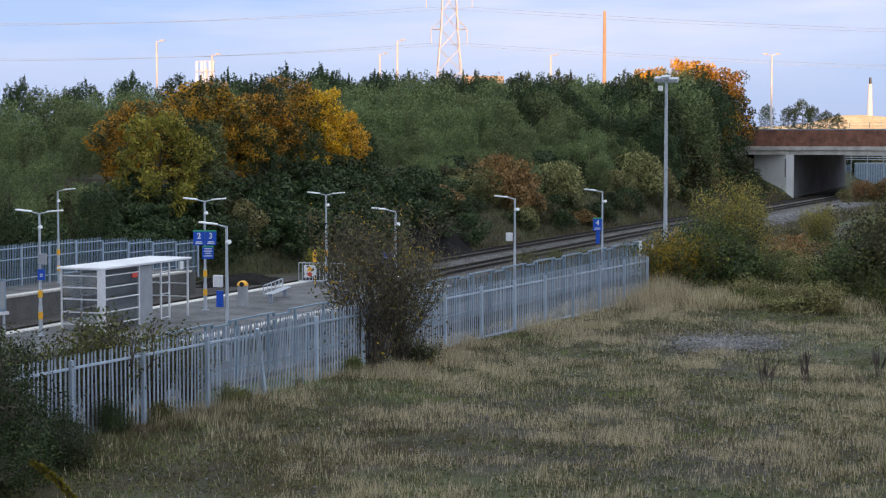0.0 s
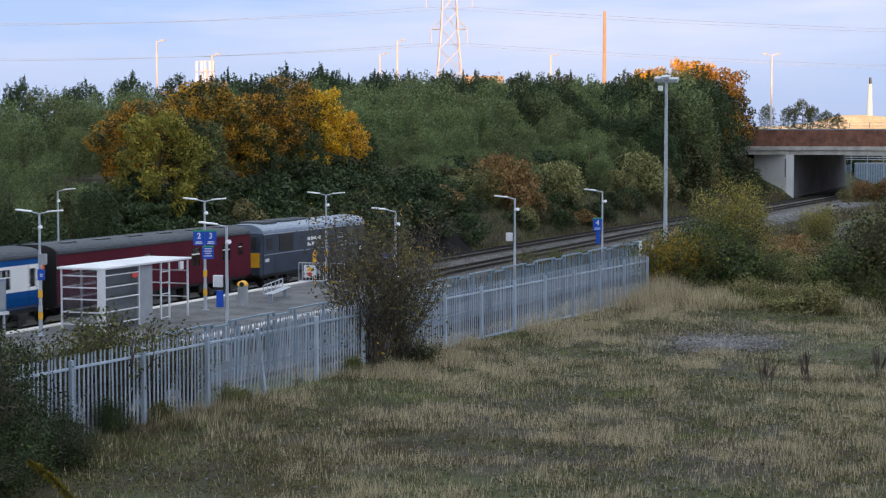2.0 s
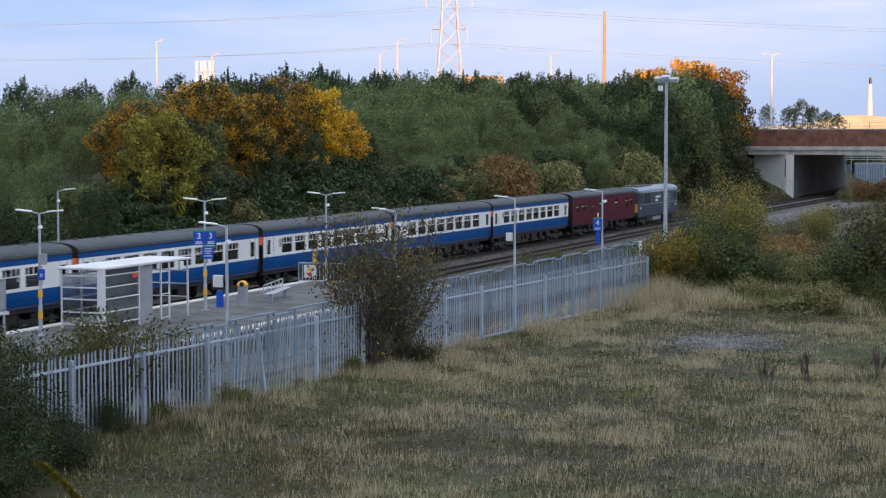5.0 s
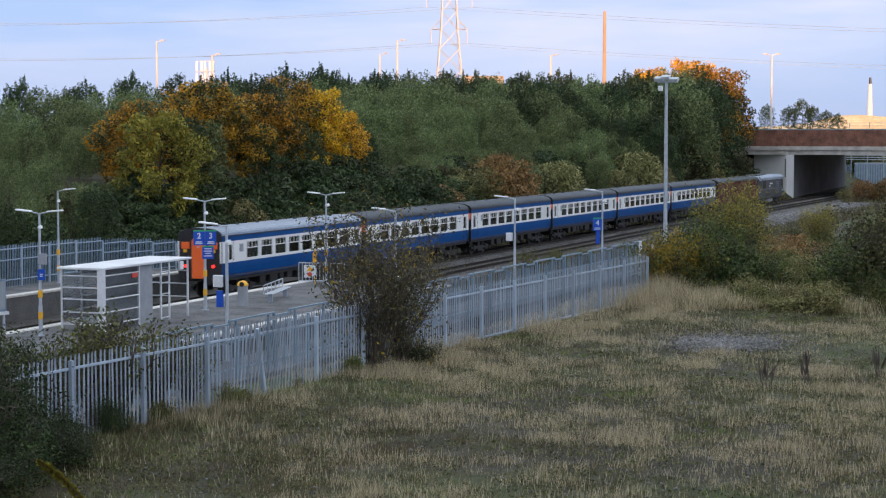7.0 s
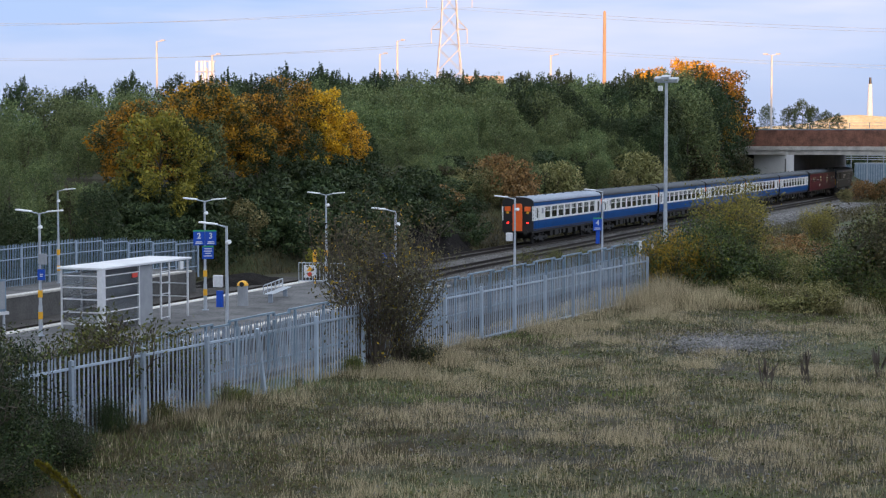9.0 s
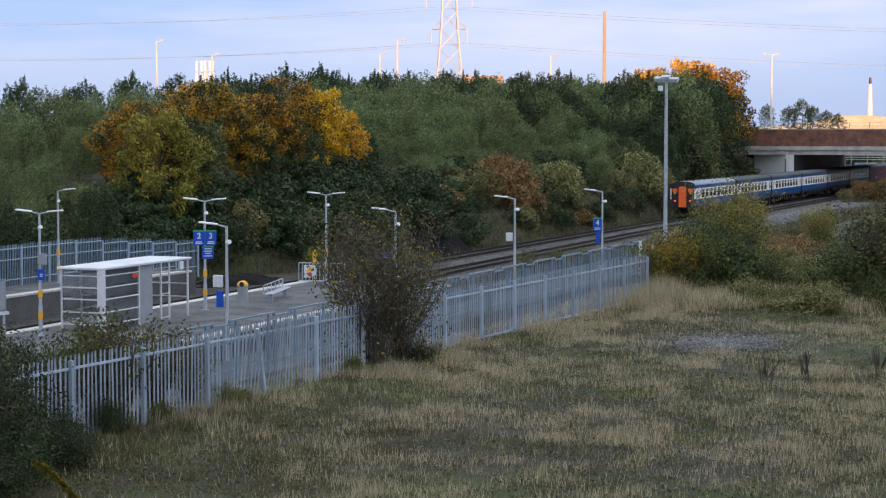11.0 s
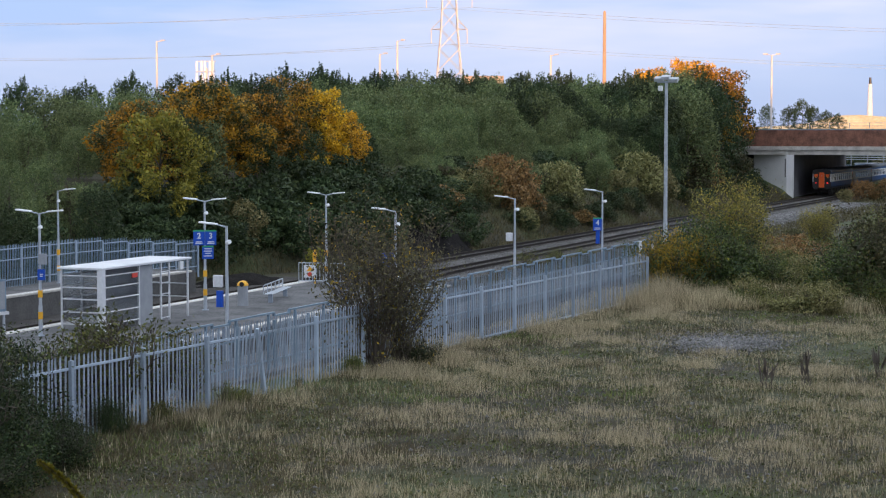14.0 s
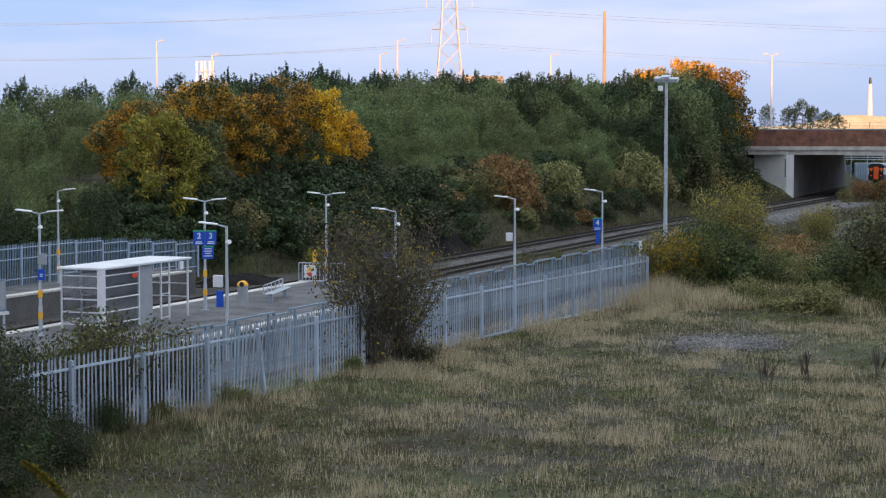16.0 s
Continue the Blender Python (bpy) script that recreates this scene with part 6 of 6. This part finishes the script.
def band(bm, x, y0, y1, za, zb, holes, t=0.06):
    """A sheet of body side with holes cut through it: (centre, width, low, high)."""
    ys = sorted({y0, y1} | {round(c + k * w / 2, 4) for c, w, a, b in holes for k in (-1, 1)})
    zs = sorted({za, zb} | {round(v, 4) for c, w, a, b in holes for v in (a, b)})
    grid = {}
    def corner(i, j):
        if (i, j) not in grid:
            grid[i, j] = bm.verts.new((x, ys[i], zs[j]))
        return grid[i, j]
    for i in range(len(ys) - 1):
        for j in range(len(zs) - 1):
            y, z = (ys[i] + ys[i + 1]) / 2, (zs[j] + zs[j + 1]) / 2
            if not any(abs(y - c) < w / 2 and a < z < b for c, w, a, b in holes):
                bm.faces.new((corner(i, j), corner(i + 1, j), corner(i + 1, j + 1), corner(i, j + 1)))
    made = bmesh.ops.extrude_face_region(bm, geom=bm.faces[:])
    for v in made["geom"]:
        if isinstance(v, bmesh.types.BMVert):
            v.co.x -= math.copysign(t, x)


def underframe(ob, L, gear):
    bm = bmesh.new()
    box(bm, -1.22, -L / 2, 0.98, 1.22, L / 2, Z_BOT + 0.03)
    part("underframe", bm, M["black"], ob, "black underframe")
    rnd = random.Random(3)
    y = -gear
    while y < gear:
        w = rnd.uniform(0.5, 1.5)
        bm = bmesh.new()
        box(bm, -1.12, y, rnd.uniform(0.42, 0.6), 1.12, y + w, 0.985)
        part("equipment_box", bm, M["black"], ob, "grimy underfloor equipment box", 0.03)
        y += w + rnd.uniform(0.2, 1.2)


def coach(cab):
    ob = thing("railway_coach", Matrix(), "blue and pale grey rear coach with an orange end door" if cab else
               "blue and pale grey passenger coach with a dark grey roof", "railway coach", "coaches of the train")
    h, L = 1.4, LEN - 0.62
    y0, y1 = -L / 2, L / 2
    wins = [(-6.55 + 1.86 * i + (0.55 if cab else 0.0), 1.42, Z_WB + 0.16, Z_WT - 0.14) for i in range(8)]
    doors = [(y1 - 0.75, 0.5, Z_WB + 0.16, Z_WT - 0.2), (y0 + (1.0 if cab else 0.75), 0.42, Z_WB + 0.16, Z_WT - 0.2)]
    for s in (1, -1):
        bm = bmesh.new()
        outer = [(s * h, Z_WB), (s * (h - 0.012), Z_WB - 0.3), (s * (h - 0.045), Z_WB - 0.58), (s * (h - 0.10), Z_BOT)]
        prism(bm, outer + [(x - s * 0.06, z) for x, z in outer[::-1]], y0, y1)
        part("lower_panel", bm, M["blue"], ob, "rail blue lower body side")
        bm = bmesh.new()
        band(bm, s * h, y0, y1, Z_WB, Z_WT, wins + doors)
        side = part("window_band", bm, M["cream"], ob, "pale grey window band")
        bm = bmesh.new()
        box(bm, min(s * h, s * (h - 0.06)), y0, Z_WT, max(s * h, s * (h - 0.06)), y1, Z_GUT)
        part("upper_panel", bm, M["blue"], ob, "rail blue band under the roof")
        for c, w, a, b in wins + doors:
            bm = bmesh.new()
            x = s * (h - 0.035)
            box(bm, x - 0.004, c - w / 2 - 0.01, a - 0.01, x + 0.004, c + w / 2 + 0.01, b + 0.01)
            pane = part("window_pane", bm, M["glass"], side)
            if w > 1:
                bm = bmesh.new()
                zz = b - 0.36
                for q in (box,):
                    q(bm, x - 0.025, c - w / 2, zz - 0.025, x + 0.025, c + w / 2, zz + 0.025)
                    for k in (-0.3, 0.0, 0.3):
                        q(bm, x - 0.02, c + k * w - 0.02, zz, x + 0.02, c + k * w + 0.02, b)
                part("ventilator_frame", bm, M["cream"], pane, "pale sliding ventilator bars")
        for yy in (y1 - 0.42, y1 - 1.08, y0 + 0.42, y0 + 1.35):
            bm = bmesh.new()
            box(bm, min(s * h, s * (h + 0.006)), yy - 0.012, Z_BOT + 0.05, max(s * h, s * (h + 0.006)), yy + 0.012, Z_WT)
            part("door_edge", bm, M["dark"], ob)
        bm = bmesh.new()
        box(bm, min(s * h, s * (h + 0.012)), y0 + 2.1, Z_WB + 0.55, max(s * h, s * (h + 0.012)), y0 + 2.55, Z_WB + 1.0)
        part("louvre", bm, M["grey"], ob, "small grey louvre panel")
    # roof and gutters
    bm = bmesh.new()
    prism(bm, roof_outline(h + 0.02, Z_GUT, Z_TOP), y0, y1)
    roof = part("roof", bm, M["silver"] if cab else M["roof"], ob, "pale weathered grey-blue roof" if cab else "sooty dark grey roof", smooth=False)
    for s in (1, -1):
        bm = bmesh.new()
        box(bm, s * h - 0.035, y0, Z_GUT - 0.03, s * h + 0.035, y1, Z_GUT + 0.03)
        part("gutter", bm, M["dark"], ob)
    for k in range(7):
        bm = bmesh.new()
        rod(bm, (0.0, -7.8 + 2.6 * k, Z_TOP - 0.04), (0.0, -7.8 + 2.6 * k, Z_TOP + 0.08), 0.16, 0.1, 8)
        part("roof_vent", bm, M["roof"], roof)
    # floor, seats, ends
    bm = bmesh.new()
    box(bm, -h + 0.07, y0, Z_BOT + 0.04, h - 0.07, y1, Z_BOT + 0.14)
    part("floor", bm, M["seat"], ob)
    for k in range(10):
        bm = bmesh.new()
        for s in (-1, 1):
            box(bm, s * 0.8 - 0.5, -7.4 + 1.64 * k, Z_BOT + 0.14, s * 0.8 + 0.5, -7.2 + 1.64 * k, Z_BOT + 1.25)
        part("seat_back", bm, M["seat"], ob)
    ends = [(y1, 1)] if cab else [(y0, -1), (y1, 1)]
    for y, d in ends:
        bm = bmesh.new()
        lo, hi = sorted((y, y + d * 0.06))
        prism(bm, [(-h, Z_BOT - 0.1)] + roof_outline(h, Z_GUT, Z_TOP)[::-1] + [(h, Z_BOT - 0.1)], lo, hi)
        part("end_wall", bm, M["dark"], ob, "black end wall")
        bm = bmesh.new()
        lo, hi = sorted((y + d * 0.07, y + d * 0.33))
        box(bm, -0.55, lo, Z_BOT, 0.55, hi, 3.4)
        part("gangway", bm, M["dark"], ob, "black rubber gangway")
        for s in (-1, 1):
            bm = bmesh.new()
            lo, hi = sorted((y + d * 0.062, y + d * 0.29))
            box(bm, min(s * 0.95, s * 1.37), lo, Z_WT - 0.45, max(s * 0.95, s * 1.37), hi, Z_WT + 0.02)
            part("end_panel", bm, M["orange"], ob, "bright orange-red panel")
    if cab:
        bm = bmesh.new()
        prism(bm, [(-h, Z_BOT - 0.1)] + roof_outline(h, Z_GUT, Z_TOP)[::-1] + [(h, Z_BOT - 0.1)], y0 - 0.10, y0)
        part("cab_front", bm, M["dark"], ob, "black driving end", 0.03)
        bm = bmesh.new()
        door = [(-0.42, Z_BOT - 0.02), (0.42, Z_BOT - 0.02), (0.42, 3.32), (0.30, 3.47), (-0.30, 3.47), (-0.42, 3.32)]
        prism(bm, door, y0 - 0.28, y0 - 0.11)
        dr = part("end_door", bm, M["orange"], ob, "bright orange gangway door", 0.02)
        bm = bmesh.new()
        rod(bm, (0.0, y0 - 0.283, 2.95), (0.0, y0 - 0.275, 2.95), 0.06, n=10)
        part("door_handle", bm, M["galv"], dr)
        for s in (-1, 1):
            bm = bmesh.new()
            box(bm, min(s * 0.62, s * 1.16), y0 - 0.15, 2.82, max(s * 0.62, s * 1.16), y0 - 0.105, 3.22)
            part("end_window", bm, M["orange"], ob, "orange panel over the cab window", 0.02)
            bm = bmesh.new()
            box(bm, s * 0.9 - 0.1, y0 - 0.16, 2.62, s * 0.9 + 0.1, y0 - 0.105, 2.80)
            part("marker_lamp", bm, M["yellow"], ob, "small yellow marker lamp")
            bm = bmesh.new()
            rod(bm, (s * 0.88, y0 - 0.17, 1.85), (s * 0.88, y0 - 0.10, 1.85), 0.085, n=12)
            part("tail_lamp", bm, M["tail"], ob, "glowing red tail lamp")
            bm = bmesh.new()
            box(bm, min(s * h, s * (h - 0.10)), y0 - 0.12, Z_WB, max(s * h, s * (h - 0.10)), y0 - 0.10, Z_WT)
            part("corner_strip", bm, M["cream"], ob)
            bm = bmesh.new()
            rod(bm, (s * 0.87, y0 - 0.55, 1.05), (s * 0.87, y0 - 0.05, 1.05), 0.09, n=10)
            rod(bm, (s * 0.87, y0 - 0.6, 1.05), (s * 0.87, y0 - 0.55, 1.05), 0.2, n=14)
            part("buffer", bm, M["black"], ob, "black steel buffer")
    underframe(ob, L, 4.5)
    bogie(ob, -7.0)
    bogie(ob, 7.0)
    return ob


def van():
    ob = thing("railway_van", Matrix(), "maroon baggage coach with small windows and a grey roof", "railway coach")
    h, L = 1.4, 20.3
    y0, y1 = -L / 2, L / 2
    wins = [(-8.6, 0.5, 2.3, 2.95), (-7.0, 0.8, 2.3, 3.0), (-5.9, 0.45, 2.3, 3.0), (-3.9, 0.45, 2.3, 2.8), (-1.6, 0.8, 2.3, 3.1), (3.6, 0.9, 2.1, 3.1), (7.2, 0.9, 2.2, 3.1), (8.9, 0.5, 2.4, 3.1)]
    for s in (1, -1):
        bm = bmesh.new()
        band(bm, s * h, y0, y1, Z_BOT - 0.02, Z_GUT, wins)
        side = part("body_side", bm, M["maroon"], ob, "maroon body side")
        for c, w, a, b in wins:
            bm = bmesh.new()
            x = s * (h - 0.03)
            box(bm, x - 0.005, c - w / 2, a, x + 0.005, c + w / 2, b)
            part("window_pane", bm, M["perspex"], side)
            bm = bmesh.new()
            box(bm, x - 0.02, c - w / 2, a + (b - a) * 0.62, x + 0.02, c + w / 2, a + (b - a) * 0.68)
            part("window_bar", bm, M["cream"], side)
        for c in (-5.2, -4.4, 0.2, 1.4, 2.6, 5.2, 6.4):
            bm = bmesh.new()
            box(bm, min(s * h, s * (h + 0.008)), c - 0.012, Z_BOT + 0.03, max(s * h, s * (h + 0.008)), c + 0.012, Z_GUT - 0.2)
            part("door_edge", bm, M["dark"], ob)
        bm = bmesh.new()
        box(bm, s * h - 0.035, y0, Z_GUT - 0.03, s * h + 0.035, y1, Z_GUT + 0.03)
        part("gutter", bm, M["dark"], ob)
        bm = bmesh.new()
        box(bm, min(s * h, s * (h + 0.01)), -2.6, 1.62, max(s * h, s * (h + 0.01)), -2.2, 1.98)
        part("data_panel", bm, M["cream"], ob, "small pale data panel")
    bm = bmesh.new()
    prism(bm, roof_outline(h + 0.02, Z_GUT, Z_TOP), y0, y1)
    roof = part("roof", bm, M["roof"], ob, "sooty grey roof")
    for k in range(6):
        bm = bmesh.new()
        box(bm, 0.35, -8.5 + 3.2 * k, Z_TOP - 0.12, 0.7, -7.3 + 3.2 * k, Z_TOP + 0.02)
        part("roof_hatch", bm, M["dark"], roof)
    for y, d in ((y0, -1), (y1, 1)):
        bm = bmesh.new()
        lo, hi = sorted((y, y + d * 0.05))
        prism(bm, [(-h, Z_BOT - 0.1)] + roof_outline(h, Z_GUT, Z_TOP)[::-1] + [(h, Z_BOT - 0.1)], lo, hi)
        part("end_wall", bm, M["dark"], ob, "black end wall")
    bm = bmesh.new()
    box(bm, -h + 0.07, y0, Z_BOT + 0.04, h - 0.07, y1, Z_BOT + 0.14)
    part("floor", bm, M["seat"], ob)
    underframe(ob, L, 4.5)
    bogie(ob, -7.0)
    bogie(ob, 7.0)
    return ob


def locomotive():
    ob = thing("diesel_locomotive", Matrix(), "dark slate blue diesel locomotive with a pale roof", "locomotive")
    h, L = 1.36, 15.4
    y0, y1 = -L / 2, L / 2
    zg, zt = 3.45, 3.98
    bm = bmesh.new()
    box(bm, -h, y0 + 0.35, 1.0, h, y1 - 0.35, zg)
    part("body", bm, M["slate"], ob, "dark slate blue body side", 0.02)
    for y, d in ((y0, -1), (y1, 1)):
        bm = bmesh.new()
        prism(bm, ((-0.0, 1.0), (0.35, 1.0), (0.35, zg), (0.17, zg), (-0.0, 2.35)), -h + 0.05, h - 0.05,
              Matrix.Translation((0, y - d * 0.0, 0)) @ Matrix(((0, 1, 0, 0), (-d, 0, 0, 0), (0, 0, 1, 0), (0, 0, 0, 1))))
        nose = part("cab_front", bm, M["slate"], ob, "slate blue cab front")
        bm = bmesh.new()
        box(bm, -1.28, min(y + d * 0.01, y + d * 0.03), 1.45, 1.28, max(y + d * 0.01, y + d * 0.03), 2.32)
        part("warning_panel", bm, M["yellow"], nose, "yellow warning panel", 0.005)
        for s in (-0.62, 0.62):
            bm = bmesh.new()
            yy = y - d * 0.09
            box(bm, s - 0.42, yy - 0.05, 2.5, s + 0.42, yy + 0.05, 3.25, Matrix.Translation((0, yy, 2.9)) @ Matrix.Rotation(d * 0.16, 4, "X") @ Matrix.Translation((0, -yy, -2.9)))
            part("cab_window", bm, M["dark"], nose, "dark cab window")
        for s in (-0.86, 0.86):
            bm = bmesh.new()
            lo, hi = sorted((y, y + d * 0.5))
            rod(bm, (s, lo, 1.05), (s, hi, 1.05), 0.1, n=10)
            rod(bm, (s, y + d * 0.5, 1.05), (s, y + d * 0.56, 1.05), 0.22, n=14)
            part("buffer", bm, M["black"], ob, "black steel buffer")
    bm = bmesh.new()
    prism(bm, roof_outline(h + 0.01, zg, zt), y0 + 0.2, y1 - 0.2)
    roof = part("roof", bm, M["silver"], ob, "pale weathered roof")
    for k, (a, b, w) in enumerate(((-6.3, -4.4, 0.8), (-3.6, -1.4, 0.62), (-0.8, 0.6, 0.5))):
        bm = bmesh.new()
        box(bm, -w, a, zt - 0.12, w, b, zt + 0.10)
        part("roof_box", bm, M["roof"], roof, "grey roof housing", 0.04)
    for s in (1, -1):
        for c, w, a, b, mat, nm in ((y0 + 1.15, 0.75, 2.45, 3.15, "dark", "cab_side_window"), (y1 - 1.15, 0.75, 2.45, 3.15, "dark", "cab_side_window"),
                                    (y0 + 3.4, 1.9, 2.28, 3.3, "black", "side_grille"), (y0 + 2.05, 0.55, 1.1, 3.2, "dark", "cab_door"), (y1 - 2.1, 0.55, 1.1, 3.2, "dark", "cab_door")):
            bm = bmesh.new()
            t = 0.012 if nm == "cab_door" else 0.03
            box(bm, min(s * h, s * (h + t)), c - w / 2, a, max(s * h, s * (h + t)), c + w / 2, b)
            part(nm, bm, M[mat] if nm != "cab_door" else M["slate"], ob, "", 0.004)
        bm = bmesh.new()
        box(bm, min(s * h, s * (h + 0.015)), y0 + 0.4, 2.16, max(s * h, s * (h + 0.015)), y1 - 0.4, 2.20)
        part("waist_line", bm, M["galv"], ob, "thin pale waist line")
        for r in range(6):
            for c in range(4):
                bm = bmesh.new()
                yy, zz = y1 - 4.6 + c * 0.42, 1.62 + r * 0.27
                box(bm, min(s * h, s * (h + 0.025)), yy - 0.13, zz - 0.03, max(s * h, s * (h + 0.025)), yy + 0.13, zz + 0.03)
                part("louvre", bm, M["galv"], ob, "pale metal louvre")
        bm = bmesh.new()
        box(bm, min(s * h, s * (h + 0.02)), y0 + 0.3, 3.36, max(s * h, s * (h + 0.02)), y1 - 0.3, 3.43)
        part("rain_strip", bm, M["galv"], ob, "pale rain strip under the roof")
        for k, w in enumerate((1.9, 0.9)):
            bm = bmesh.new()
            box(bm, min(s * h, s * (h + 0.012)), 0.0 - 1.3, 2.75 - k * 0.34, max(s * h, s * (h + 0.012)), -1.3 + w, 2.95 - k * 0.34)
            part("lettering_bar", bm, M["cream"], ob, "pale unreadable lettering")
        for k in (y1 - 0.9, y0 + 0.8):
            bm = bmesh.new()
            box(bm, min(s * h, s * (h + 0.012)), k - 0.25, 1.75, max(s * h, s * (h + 0.012)), k + 0.25, 1.95)
            part("emblem", bm, M["cream"], ob, "small pale emblem")
    bm = bmesh.new()
    box(bm, -1.2, -1.6, 0.45, 1.2, 1.5, 1.02)
    part("fuel_tank", bm, M["grey"], ob, "grey fuel tank", 0.06)
    bm = bmesh.new()
    box(bm, -1.25, y0 + 0.1, 0.85, 1.25, y1 - 0.1, 1.03)
    part("underframe", bm, M["black"], ob)
    bogie(ob, -4.9)
    bogie(ob, 4.9)
    return ob


SPEED = 27.68
rear = coach(True)
plain = coach(False)
TRAIN = [(rear, LEN / 2 - 0.2)] + [(plain if i == 1 else copy_thing(plain, Matrix()), LEN * (i + 0.5)) for i in range(1, 6)]
TRAIN += [(van(), LEN * 6 + 0.9 + 10.3), (locomotive(), 151.1)]


def on_line(s, half):
    """The pose of a vehicle on the through line, s metres along, on bogies half a base apart."""
    a, b = Vector((float(bend(s - half)) - 1.4, s - half, 0)), Vector((float(bend(s + half)) - 1.4, s + half, 0))
    c = (a + b) / 2
    return pose(c.x, c.y, RAIL, 0, 0, -math.degrees(math.atan2(b.x - a.x, b.y - a.y)))


# how far the flower spike nods in the wind, in hundredths of a degree
NOD = ((0, 0), (0.5, 69), (1, -3), (1.5, 17), (2, -14), (2.5, -3), (3, 61), (3.5, 26), (4, 49), (5, 20), (6, 50), (6.5, 43), (7, 35), (7.5, 26), (8, 14), (8.5, 40), (9, 26), (10, 45), (11, 10),
       (11.5, 20), (12, 32), (12.5, 43), (13, -23), (13.5, -20), (14, 38), (14.5, -66), (15, 14), (15.5, -38), (16, -43))


def motions():
    foot = SPIKE.matrix_basis.copy()
    walk(SPIKE, [(t, foot @ Matrix.Rotation(math.radians(a / 100), 4, Vector((-0.359, 0.933, 0)))) for t, a in NOD])
    for vehicle, off in TRAIN:
        walk(vehicle, [(t / 2, on_line(SPEED * (t / 2 - 7) + off, 7.0)) for t in range(33)])


motions()
